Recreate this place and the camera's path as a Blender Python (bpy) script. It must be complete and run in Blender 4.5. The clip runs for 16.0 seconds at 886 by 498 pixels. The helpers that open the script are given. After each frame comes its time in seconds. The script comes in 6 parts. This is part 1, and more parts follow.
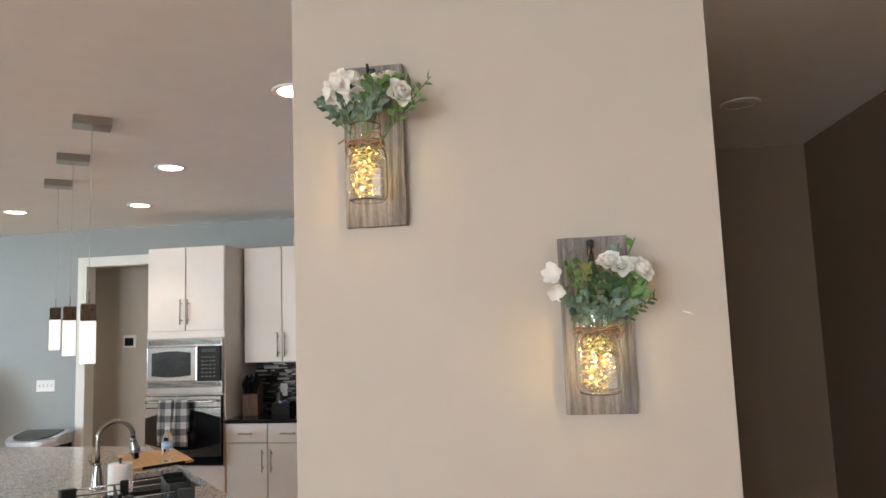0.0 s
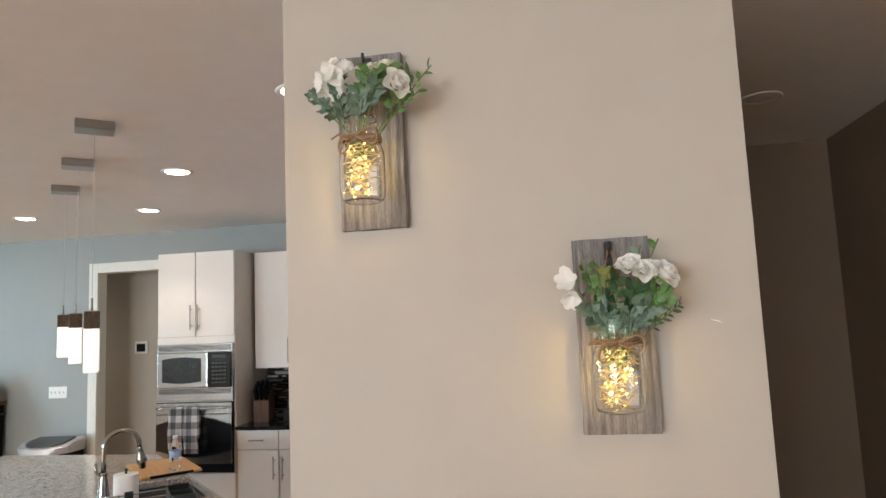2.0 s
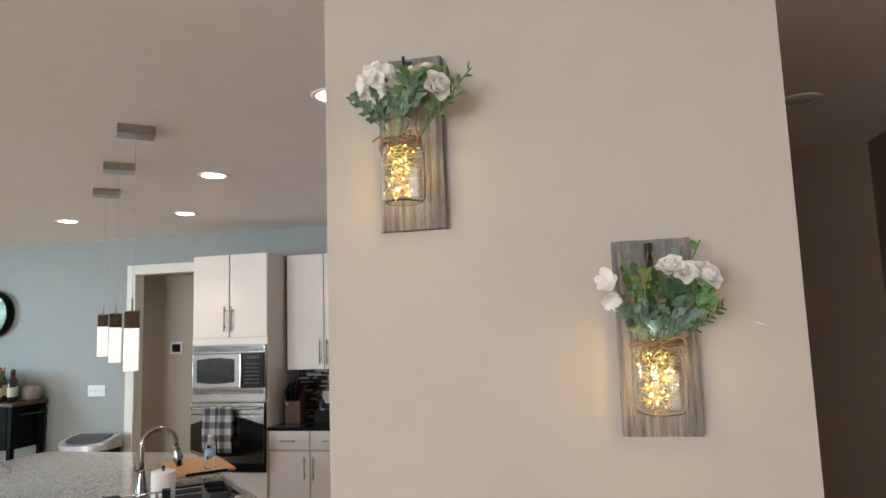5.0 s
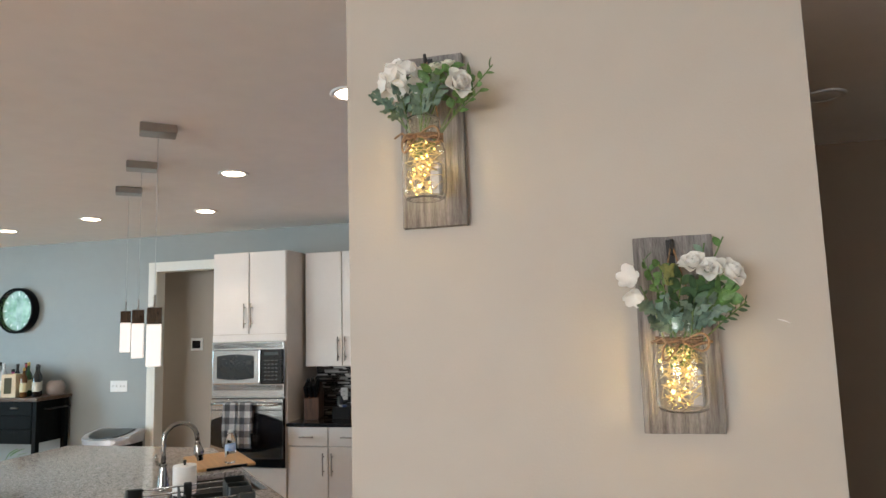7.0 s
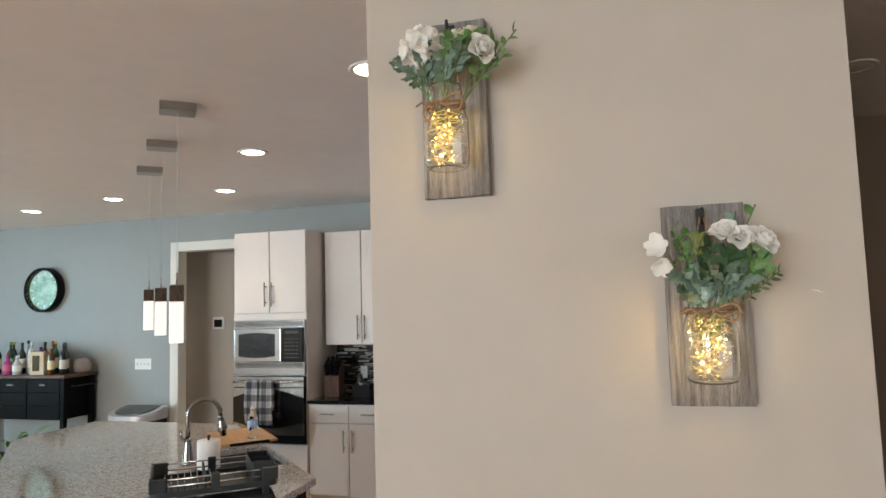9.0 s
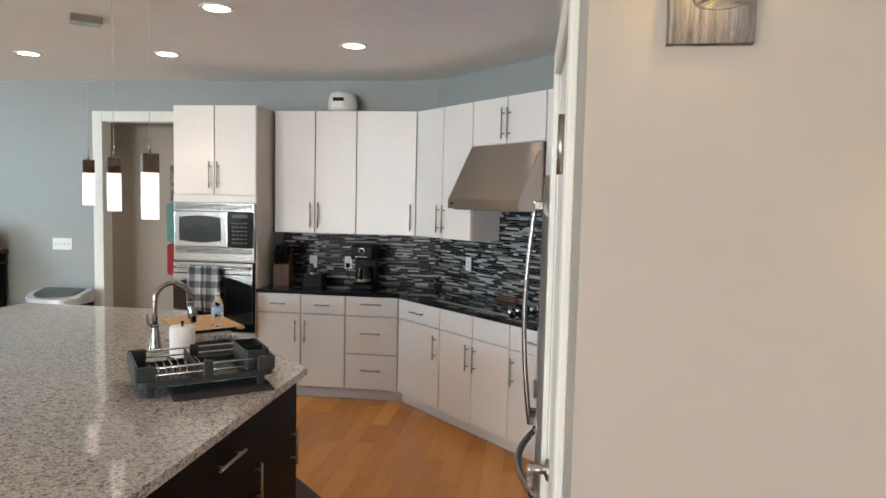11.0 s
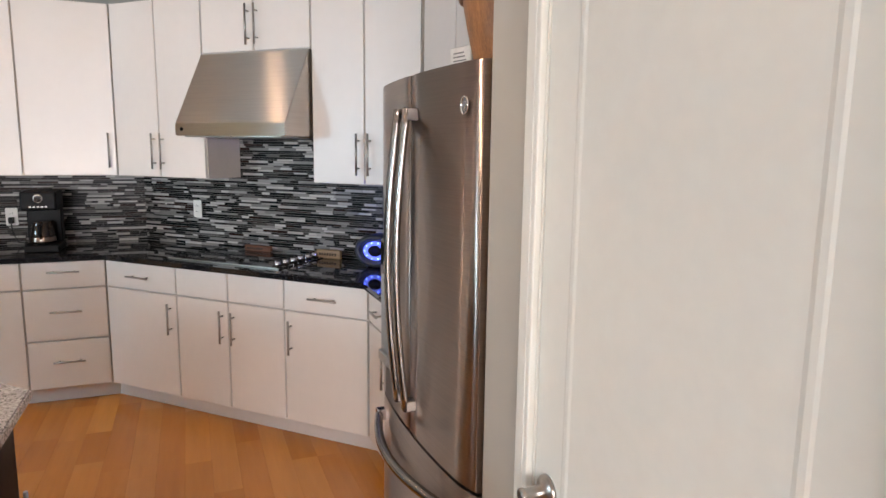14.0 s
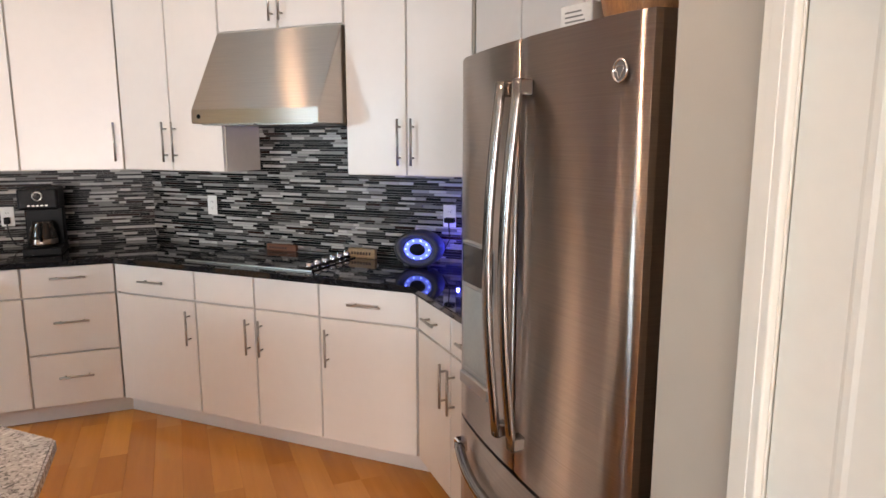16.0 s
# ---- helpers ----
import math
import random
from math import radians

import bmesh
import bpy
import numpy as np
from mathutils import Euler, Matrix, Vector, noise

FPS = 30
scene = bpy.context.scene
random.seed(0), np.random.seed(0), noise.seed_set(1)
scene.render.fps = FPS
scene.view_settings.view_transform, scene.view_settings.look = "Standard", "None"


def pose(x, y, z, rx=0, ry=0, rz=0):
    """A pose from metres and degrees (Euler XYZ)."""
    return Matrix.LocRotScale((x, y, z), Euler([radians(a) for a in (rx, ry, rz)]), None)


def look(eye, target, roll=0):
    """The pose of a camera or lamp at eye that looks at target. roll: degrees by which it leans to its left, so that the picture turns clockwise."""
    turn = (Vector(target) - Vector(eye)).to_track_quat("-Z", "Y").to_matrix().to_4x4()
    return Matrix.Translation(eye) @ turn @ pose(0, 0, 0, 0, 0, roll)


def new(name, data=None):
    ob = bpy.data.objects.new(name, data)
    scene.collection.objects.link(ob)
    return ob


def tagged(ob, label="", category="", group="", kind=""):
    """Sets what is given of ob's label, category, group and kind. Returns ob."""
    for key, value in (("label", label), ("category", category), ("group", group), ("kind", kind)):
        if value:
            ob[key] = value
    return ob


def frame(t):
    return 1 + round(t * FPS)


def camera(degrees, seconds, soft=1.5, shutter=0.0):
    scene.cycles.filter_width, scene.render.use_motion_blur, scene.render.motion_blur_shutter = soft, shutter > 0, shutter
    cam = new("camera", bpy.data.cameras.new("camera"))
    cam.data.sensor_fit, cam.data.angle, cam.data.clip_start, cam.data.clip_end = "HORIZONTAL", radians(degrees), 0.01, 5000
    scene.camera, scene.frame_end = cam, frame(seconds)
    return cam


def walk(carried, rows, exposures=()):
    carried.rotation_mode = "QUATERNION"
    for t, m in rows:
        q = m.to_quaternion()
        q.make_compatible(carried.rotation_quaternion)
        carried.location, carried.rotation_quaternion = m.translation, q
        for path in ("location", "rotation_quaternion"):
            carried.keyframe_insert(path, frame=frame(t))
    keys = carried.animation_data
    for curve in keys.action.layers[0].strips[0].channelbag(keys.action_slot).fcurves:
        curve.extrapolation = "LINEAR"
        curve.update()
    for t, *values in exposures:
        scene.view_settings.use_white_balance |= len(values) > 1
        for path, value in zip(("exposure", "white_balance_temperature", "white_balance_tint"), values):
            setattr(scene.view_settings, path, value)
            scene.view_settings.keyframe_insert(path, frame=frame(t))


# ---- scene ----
cam = camera(68.6, 16.0)
PATH = [
    (0, (-0.097, 0.812, 1.726), (-0.4, 2.778, 1.936), -2.1),
    (0.5, (-0.081, 0.893, 1.738), (-0.408, 2.855, 1.945), -2.5),
    (1, (-0.093, 0.902, 1.74), (-0.431, 2.863, 1.94), -2.8),
    (1.5, (-0.097, 0.907, 1.736), (-0.429, 2.87, 1.933), -2.5),
    (2, (-0.095, 0.908, 1.738), (-0.439, 2.866, 1.957), -2.5),
    (2.5, (-0.092, 0.908, 1.738), (-0.448, 2.864, 1.957), -2.7),
    (3, (-0.095, 0.909, 1.732), (-0.476, 2.862, 1.93), -1.9),
    (3.5, (-0.099, 0.905, 1.732), (-0.502, 2.852, 1.942), -1.8),
    (4, (-0.104, 0.902, 1.732), (-0.514, 2.847, 1.955), -1.7),
    (6.5, (-0.114, 0.889, 1.732), (-0.583, 2.819, 1.973), -2.1),
    (7, (-0.116, 0.889, 1.729), (-0.596, 2.817, 1.96), -1.7),
    (7.5, (-0.12, 0.887, 1.728), (-0.619, 2.811, 1.952), -1.8),
    (8, (-0.123, 0.891, 1.726), (-0.641, 2.811, 1.941), -2.0),
    (8.5, (-0.13, 0.899, 1.719), (-0.673, 2.815, 1.91), -1.7),
    (9, (-0.128, 0.904, 1.715), (-0.665, 2.823, 1.888), -1.7),
    (9.2, (-0.14, 0.905, 1.711), (-0.693, 2.821, 1.862), -1.1),
    (11.3, (-0.6453, 1.0691, 1.6515), (-0.8271, 3.0515, 1.4591), 1.47),
    (11.5, (-0.6437, 1.1287, 1.6272), (-0.7623, 3.1126, 1.4037), 1.66),
    (11.8, (-0.6892, 1.1985, 1.6155), (-0.6443, 3.1815, 1.3621), 2.51),
    (12, (-0.7612, 1.263, 1.6023), (-0.5657, 3.2381, 1.3557), 1.78),
    (12.5, (-0.9072, 1.3754, 1.5779), (-0.4406, 3.2939, 1.2588), 0.98),
    (13, (-1.0132, 1.5381, 1.577), (-0.494, 3.4487, 1.2939), 0.74),
    (13.5, (-1.091, 1.7006, 1.5748), (-0.5006, 3.5872, 1.272), 0.2),
    (13.6, (-1.1024, 1.7376, 1.5783), (-0.4841, 3.6113, 1.2507), 0.27),
    (14, (-1.1732, 1.8165, 1.5715), (-0.4532, 3.6576, 1.2684), 0.74),
    (14.5, (-1.3102, 1.9645, 1.5864), (-0.6401, 3.8241, 1.2814), -1.65),
    (15, (-1.3641, 2.073, 1.5759), (-0.7207, 3.9392, 1.2542), -1.12),
    (15.2, (-1.346, 2.1328, 1.5726), (-0.7121, 4.0025, 1.2491), -1.07),
    (15.5, (-1.3288, 2.1991, 1.5707), (-0.6817, 4.0619, 1.237), -1.2),
    (16, (-1.3207, 2.2536, 1.5507), (-0.5746, 4.0793, 1.219), -0.0),
]
EXPOSURES = [(0, -0.88, 6600, 12), (9.2, -1.00, 6500, 10), (11.3, -0.76, 6550, 11), (13, -0.70, 6750, 15), (14.5, -0.62, 7100, 21), (16, -0.52, 7450, 22)]
walk(cam, [(t, look(eye, target, roll)) for t, eye, target, roll in PATH], EXPOSURES)

# ---------- world, sun and large lights ----------
world = bpy.data.worlds.new("sky")
scene.world = world
world.use_nodes = True
wn = world.node_tree.nodes
sky = wn.new("ShaderNodeTexSky")
sky.sky_type = "NISHITA"
sky.sun_disc = False
sky.sun_elevation, sky.sun_rotation = radians(48), radians(200)
world.node_tree.links.new(sky.outputs[0], wn["Background"].inputs[0])
wn["Background"].inputs[1].default_value = 0.1
sun = new("sun", bpy.data.lights.new("sun", "SUN"))
sun.data.energy, sun.data.angle, sun.data.color = 4.0, radians(0.5), (1, 0.95, 0.88)
sun.matrix_world = look((0, 0, 10), (0.3, 0.55, 9.0))


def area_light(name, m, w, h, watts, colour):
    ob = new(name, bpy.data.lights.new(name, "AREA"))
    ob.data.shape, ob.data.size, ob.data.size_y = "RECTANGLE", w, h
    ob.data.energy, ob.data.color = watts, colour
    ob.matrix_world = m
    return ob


DAY = (0.86, 0.94, 1.0)
WARM = (1.0, 0.80, 0.60)
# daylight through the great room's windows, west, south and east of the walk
area_light("unseen_window_light", look((-8.93, 3.0, 1.75), (-6, 3.6, 0.5)), 1.9, 1.2, 290, (0.52, 0.80, 1.0))
area_light("unseen_window_light", look((-7.3, -7.93, 1.75), (-4.8, 0, 4.2)), 2.7, 1.2, 520, (0.86, 0.96, 0.97))
area_light("unseen_window_light", look((-3.4, -7.93, 1.45), (-1.6, 3, 0.75)), 3.2, 1.7, 760, DAY)
area_light("unseen_window_light", look((3.93, -1.3, 1.6), (0, 0.6, 1.5)), 1.8, 1.3, 52, DAY)
# fill lamp added at an invented passage window, to brighten the passage
area_light("unseen_window_light", look((-5.79, 7.16, 1.35), (-4.6, 7.2, 1.3)), 0.34, 1.5, 7, (1.0, 0.80, 0.64))

# ---------- materials ----------
MATS = {}


def mat(name, colour, rough=0.5, metal=0.0, var=0.06, scale=8.0, bump=0.0, bscale=60.0, spec=0.5, coat=0.0, stretch=(1, 1, 1), colour2=None, **kw):
    """Procedural surface: base colour varied by noise at two scales, roughness variation and fine relief."""
    if name in MATS:
        return MATS[name]
    m = bpy.data.materials.new(name)
    m.use_nodes = True
    nt = m.node_tree
    n, l = nt.nodes, nt.links
    b = n["Principled BSDF"]
    b.inputs["Roughness"].default_value = rough
    b.inputs["Metallic"].default_value = metal
    b.inputs["Specular IOR Level"].default_value = spec
    b.inputs["Coat Weight"].default_value = coat
    b.inputs["Coat Roughness"].default_value = 0.04
    tc = n.new("ShaderNodeTexCoord")
    mp = n.new("ShaderNodeMapping")
    mp.inputs["Scale"].default_value = stretch
    l.new(tc.outputs["Object"], mp.inputs[0])
    n1 = n.new("ShaderNodeTexNoise")
    n1.inputs["Scale"].default_value = scale
    n1.inputs["Detail"].default_value = 6
    n2 = n.new("ShaderNodeTexNoise")
    n2.inputs["Scale"].default_value = scale * 9
    n2.inputs["Detail"].default_value = 4
    l.new(mp.outputs[0], n1.inputs[0])
    l.new(mp.outputs[0], n2.inputs[0])
    mixn = n.new("ShaderNodeMath")
    mixn.operation = "MULTIPLY_ADD"
    mixn.inputs[1].default_value = 0.6
    l.new(n1.outputs[0], mixn.inputs[0])
    sc = n.new("ShaderNodeMath")
    sc.operation = "MULTIPLY"
    sc.inputs[1].default_value = 0.4
    l.new(n2.outputs[0], sc.inputs[0])
    l.new(sc.outputs[0], mixn.inputs[2])
    ramp = n.new("ShaderNodeValToRGB")
    c2 = colour2 or tuple(c * (1 - 2 * var) for c in colour)
    c1 = colour if colour2 else tuple(min(1, c * (1 + var)) for c in colour)
    ramp.color_ramp.elements[0].position, ramp.color_ramp.elements[1].position = 0.35, 0.65
    ramp.color_ramp.elements[0].color, ramp.color_ramp.elements[1].color = (*c2, 1), (*c1, 1)
    l.new(mixn.outputs[0], ramp.inputs[0])
    l.new(ramp.outputs[0], b.inputs["Base Color"])
    if bump:
        bn = n.new("ShaderNodeTexNoise")
        bn.inputs["Scale"].default_value = bscale
        bn.inputs["Detail"].default_value = 5
        l.new(mp.outputs[0], bn.inputs[0])
        bp = n.new("ShaderNodeBump")
        bp.inputs["Strength"].default_value = bump
        bp.inputs["Distance"].default_value = 0.002
        l.new(bn.outputs[0], bp.inputs["Height"])
        l.new(bp.outputs[0], b.inputs["Normal"])
    for key, value in kw.items():
        b.inputs[key.replace("_", " ")].default_value = value
    MATS[name] = m
    return m


def emit(name, colour, strength):
    m = bpy.data.materials.new(name)
    m.use_nodes = True
    b = m.node_tree.nodes["Principled BSDF"]
    b.inputs["Base Color"].default_value = (*[min(1, c) for c in colour], 1)
    b.inputs["Emission Color"].default_value = (*colour, 1)
    b.inputs["Emission Strength"].default_value = strength
    return m


def granite(name, stops, scale, rough):
    """Speckled stone out of two cell patterns and a cloud."""
    m = bpy.data.materials.new(name)
    m.use_nodes = True
    n, l = m.node_tree.nodes, m.node_tree.links
    b = n["Principled BSDF"]
    b.inputs["Roughness"].default_value = rough
    tc = n.new("ShaderNodeTexCoord")
    v = n.new("ShaderNodeTexVoronoi")
    v.inputs["Scale"].default_value = scale
    no = n.new("ShaderNodeTexNoise")
    no.inputs["Scale"].default_value = scale * 0.22
    no.inputs["Detail"].default_value = 8
    no.inputs["Roughness"].default_value = 0.7
    l.new(tc.outputs["Object"], no.inputs[0])
    wob = n.new("ShaderNodeVectorMath")
    wob.operation = "MULTIPLY_ADD"
    wob.inputs[1].default_value = (0.03, 0.03, 0.03)
    l.new(no.outputs["Color"], wob.inputs[0])
    l.new(tc.outputs["Object"], wob.inputs[2])
    l.new(wob.outputs[0], v.inputs[0])
    add = n.new("ShaderNodeMix")
    add.inputs[0].default_value = 0.55
    sep = n.new("ShaderNodeSeparateColor")
    l.new(v.outputs["Color"], sep.inputs[0])
    l.new(sep.outputs[0], add.inputs[2])
    l.new(no.outputs[0], add.inputs[3])
    ramp = n.new("ShaderNodeValToRGB")
    e = ramp.color_ramp.elements
    while len(e) < len(stops):
        e.new(0.5)
    for el, (p, c) in zip(e, stops):
        el.position, el.color = p, (*c, 1)
    l.new(add.outputs[0], ramp.inputs[0])
    l.new(ramp.outputs[0], b.inputs["Base Color"])
    return m


def glass(name, colour=(1, 1, 1), rough=0.0, ior=1.45):
    m = bpy.data.materials.new(name)
    m.use_nodes = True
    b = m.node_tree.nodes["Principled BSDF"]
    b.inputs["Base Color"].default_value = (*colour, 1)
    b.inputs["Transmission Weight"].default_value = 1
    b.inputs["Roughness"].default_value = rough
    b.inputs["IOR"].default_value = ior
    return m


def by_piece(name, colours, rough=0.3, island=False, grain=0.0, gscale=(40, 2, 40), spec=0.5, bump=0.0):
    """A colour for each piece at random, with grain along its length."""
    m = bpy.data.materials.new(name)
    m.use_nodes = True
    n, l = m.node_tree.nodes, m.node_tree.links
    b = n["Principled BSDF"]
    b.inputs["Roughness"].default_value = rough
    b.inputs["Specular IOR Level"].default_value = spec
    src = n.new("ShaderNodeNewGeometry").outputs["Random Per Island"] if island else n.new("ShaderNodeObjectInfo").outputs["Random"]
    ramp = n.new("ShaderNodeValToRGB")
    ramp.color_ramp.interpolation = "CONSTANT" if island else "LINEAR"
    e = ramp.color_ramp.elements
    while len(e) < len(colours):
        e.new(0.5)
    for i, (el, c) in enumerate(zip(e, colours)):
        el.position, el.color = i / (len(colours) if island else len(colours) - 1), (*c, 1)
    l.new(src, ramp.inputs[0])
    out = ramp.outputs[0]
    if grain:
        tc = n.new("ShaderNodeTexCoord")
        mp = n.new("ShaderNodeMapping")
        mp.inputs["Scale"].default_value = gscale
        l.new(tc.outputs["Object"], mp.inputs[0])
        off = n.new("ShaderNodeVectorMath")
        off.operation = "MULTIPLY_ADD"
        off.inputs[1].default_value = (37, 91, 13)
        l.new(src, off.inputs[0])
        l.new(mp.outputs[0], off.inputs[2])
        no = n.new("ShaderNodeTexNoise")
        no.inputs["Scale"].default_value = 1.0
        no.inputs["Detail"].default_value = 7
        no.inputs["Roughness"].default_value = 0.65
        l.new(off.outputs[0], no.inputs[0])
        mx = n.new("ShaderNodeMix")
        mx.data_type, mx.blend_type = "RGBA", "MULTIPLY"
        mx.inputs[0].default_value = grain
        rr = n.new("ShaderNodeValToRGB")
        rr.color_ramp.elements[0].position, rr.color_ramp.elements[1].position = 0.3, 0.7
        rr.color_ramp.elements[0].color = (0.35, 0.3, 0.25, 1)
        rr.color_ramp.elements[1].color = (1, 1, 1, 1)
        l.new(no.outputs[0], rr.inputs[0])
        l.new(out, mx.inputs[6])
        l.new(rr.outputs[0], mx.inputs[7])
        out = mx.outputs[2]
        if bump:
            bp = n.new("ShaderNodeBump")
            bp.inputs["Strength"].default_value = bump
            bp.inputs["Distance"].default_value = 0.001
            l.new(no.outputs[0], bp.inputs["Height"])
            l.new(bp.outputs[0], b.inputs["Normal"])
    l.new(out, b.inputs["Base Color"])
    return m


PAINT = mat("greige_wall_paint", (0.445, 0.413, 0.36), 0.55, var=0.02, scale=1.2, bump=0.12, bscale=220)
KPAINT = mat("grey_green_kitchen_paint", (0.30, 0.318, 0.305), 0.5, var=0.02, scale=1.2, bump=0.12, bscale=220)
CEIL = mat("ceiling_paint", (0.89, 0.885, 0.87), 0.8, var=0.02, scale=1.0, bump=0.2, bscale=160)
TRIMW = mat("white_trim_paint", (0.78, 0.77, 0.71), 0.45, var=0.02, scale=3, bump=0.05, bscale=40)
CABW = mat("white_cabinet_laminate", (0.79, 0.76, 0.73), 0.3, var=0.012, scale=2)
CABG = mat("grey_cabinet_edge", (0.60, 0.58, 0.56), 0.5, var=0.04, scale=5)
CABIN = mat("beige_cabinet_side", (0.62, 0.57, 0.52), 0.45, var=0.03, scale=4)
STEEL = mat("brushed_stainless_steel", (0.47, 0.395, 0.35), 0.30, 1.0, var=0.06, scale=6, stretch=(0.7, 0.7, 60), Anisotropic=1.0)
STEELH = mat("brushed_steel_sheet", (0.50, 0.455, 0.41), 0.29, 1.0, var=0.05, scale=6, stretch=(0.7, 0.7, 60), Anisotropic=1.0)
for m in (STEEL, STEELH):
    tg = m.node_tree.nodes.new("ShaderNodeTangent")
    tg.direction_type, tg.uv_map = "UV_MAP", "UVMap"
    m.node_tree.links.new(tg.outputs[0], m.node_tree.nodes["Principled BSDF"].inputs["Tangent"])
SILVER = mat("silver_appliance_front", (0.50, 0.51, 0.52), 0.2, 1.0, var=0.04, scale=6)
NICKEL = mat("satin_nickel", (0.42, 0.40, 0.375), 0.28, 1.0, var=0.04, scale=20)
HANDLE = mat("satin_steel_bar", (0.33, 0.32, 0.31), 0.22, 1.0, var=0.05, scale=20)
CHROME = mat("polished_chrome", (0.75, 0.75, 0.76), 0.08, 1.0, var=0.02, scale=20)
BLACKG = mat("black_gloss", (0.012, 0.012, 0.014), 0.06, var=0.1, scale=5)
BLACKP = mat("black_plastic", (0.007, 0.007, 0.008), 0.4, spec=0.08, var=0.15, scale=20, bump=0.1, bscale=300)
GREYP = mat("dark_grey_plastic", (0.026, 0.031, 0.033), 0.42, var=0.1, scale=20, bump=0.05, bscale=300)
WHITEP = mat("white_plastic", (0.78, 0.78, 0.76), 0.35, var=0.02, scale=10)
ESPRESSO = mat("espresso_stained_wood", (0.080, 0.034, 0.016), 0.28, spec=0.4, var=0.3, scale=3, stretch=(12, 12, 0.8), bump=0.1, bscale=30)
BLACKW = mat("black_painted_wood", (0.005, 0.006, 0.006), 0.45, spec=0.08, var=0.25, scale=6, stretch=(8, 8, 1), bump=0.1, bscale=40)
BROWNW = mat("brown_wood_top", (0.10, 0.05, 0.025), 0.35, var=0.3, scale=4, stretch=(1, 10, 10))
GRANITE = granite("speckled_grey_granite", ((0.28, (0.13, 0.12, 0.115)), (0.38, (0.31, 0.28, 0.265)), (0.5, (0.54, 0.505, 0.48)), (0.60, (0.44, 0.40, 0.38)), (0.72, (0.67, 0.63, 0.61))), 150, 0.07)
BLACKS = granite("black_polished_granite", ((0.30, (0.006, 0.006, 0.007)), (0.62, (0.012, 0.012, 0.014)), (0.74, (0.05, 0.05, 0.055))), 260, 0.04)
CLEAR = glass("clear_glass")
LAMPG = emit("lit_lens", (1.0, 0.74, 0.50), 46)
PENDG = emit("lit_frosted_glass", (1.0, 0.92, 0.86), 1.25)

# ---------- mesh helpers ----------


def box(bm, lo, hi, bevel=0.0, m=None, seg=1):
    r = bmesh.ops.create_cube(bm, size=1.0)
    vs = r["verts"]
    for v in vs:
        v.co = Vector([lo[i] + (hi[i] - lo[i]) * (v.co[i] + 0.5) for i in range(3)])
    if bevel:
        es = list({e for v in vs for e in v.link_edges})
        out = bmesh.ops.bevel(bm, geom=es, offset=bevel, segments=seg, affect="EDGES", profile=0.5)
        vs = list({v for f in out["faces"] for v in f.verts} | {v for v in vs if v.is_valid})
    if m is not None:
        bmesh.ops.transform(bm, matrix=m, verts=vs)
    return bm


def bx(lo, hi, bevel=0.002, m=None, seg=1):
    return box(bmesh.new(), lo, hi, bevel, m, seg)


def prism(poly, z0, z1, bevel=0.0, seg=2):
    """An upright prism on a polygon given anticlockwise."""
    bm = bmesh.new()
    lo = [bm.verts.new((x, y, z0)) for x, y in poly]
    hi = [bm.verts.new((x, y, z1)) for x, y in poly]
    k = len(poly)
    bm.faces.new(lo[::-1])
    bm.faces.new(hi)
    for i in range(k):
        bm.faces.new((lo[i], lo[(i + 1) % k], hi[(i + 1) % k], hi[i]))
    if bevel:
        bmesh.ops.bevel(bm, geom=[e for e in bm.edges if abs(e.verts[0].co.z - e.verts[1].co.z) < 1e-6], offset=bevel, segments=seg, affect="EDGES")
    bmesh.ops.recalc_face_normals(bm, faces=bm.faces)
    return bm


def lathe(bm, profile, n=24, m=None, closed=False):
    """A turned body from (radius, height) pairs."""
    rings = []
    for r, z in profile:
        rings.append([bm.verts.new((r * math.cos(6.283185 * i / n), r * math.sin(6.283185 * i / n), z)) for i in range(n)])
    for a, b in zip(rings, rings[1:]):
        for i in range(n):
            f = bm.faces.new((a[i], a[(i + 1) % n], b[(i + 1) % n], b[i]))
            f.smooth = True
    if not closed:
        bm.faces.new(rings[0][::-1])
        bm.faces.new(rings[-1])
    if m is not None:
        bmesh.ops.transform(bm, matrix=m, verts=[v for ring in rings for v in ring])
    return bm


def tube(bm, pts, r, n=10, taper=None):
    """A round bar along points."""
    pts = [Vector(p) for p in pts]
    rings, side = [], None
    for i, p in enumerate(pts):
        d = (pts[min(i + 1, len(pts) - 1)] - pts[max(i - 1, 0)]).normalized()
        if side is None:
            side = d.orthogonal().normalized()
        side = (side - d * side.dot(d)).normalized()
        up = d.cross(side)
        rr = r if taper is None else r * taper[i]
        rings.append([bm.verts.new(p + (side * math.cos(6.283185 * k / n) + up * math.sin(6.283185 * k / n)) * rr) for k in range(n)])
    for a, b in zip(rings, rings[1:]):
        for k in range(n):
            f = bm.faces.new((a[k], a[(k + 1) % n], b[(k + 1) % n], b[k]))
            f.smooth = True
    bm.faces.new(rings[0][::-1])
    bm.faces.new(rings[-1])
    return bm


def part(name, bm, material, parent=None, label="", m=None, smooth=False):
    """Links a bmesh as one mesh object, under a thing or a part."""
    me = bpy.data.meshes.new(name)
    if smooth:
        for f in bm.faces:
            f.smooth = True
    bm.to_mesh(me)
    bm.free()
    me.materials.append(material)
    if material.name.startswith("brushed"):
        uv = me.uv_layers.new(name="UVMap")
        for lp in me.loops:
            co = me.vertices[lp.vertex_index].co
            uv.data[lp.index].uv = (co.z, co.x + 0.2 * co.y)
    ob = new(name, me)
    ob.parent = parent
    if m is not None:
        ob.matrix_basis = m
    if label:
        ob["label"] = label
    return ob


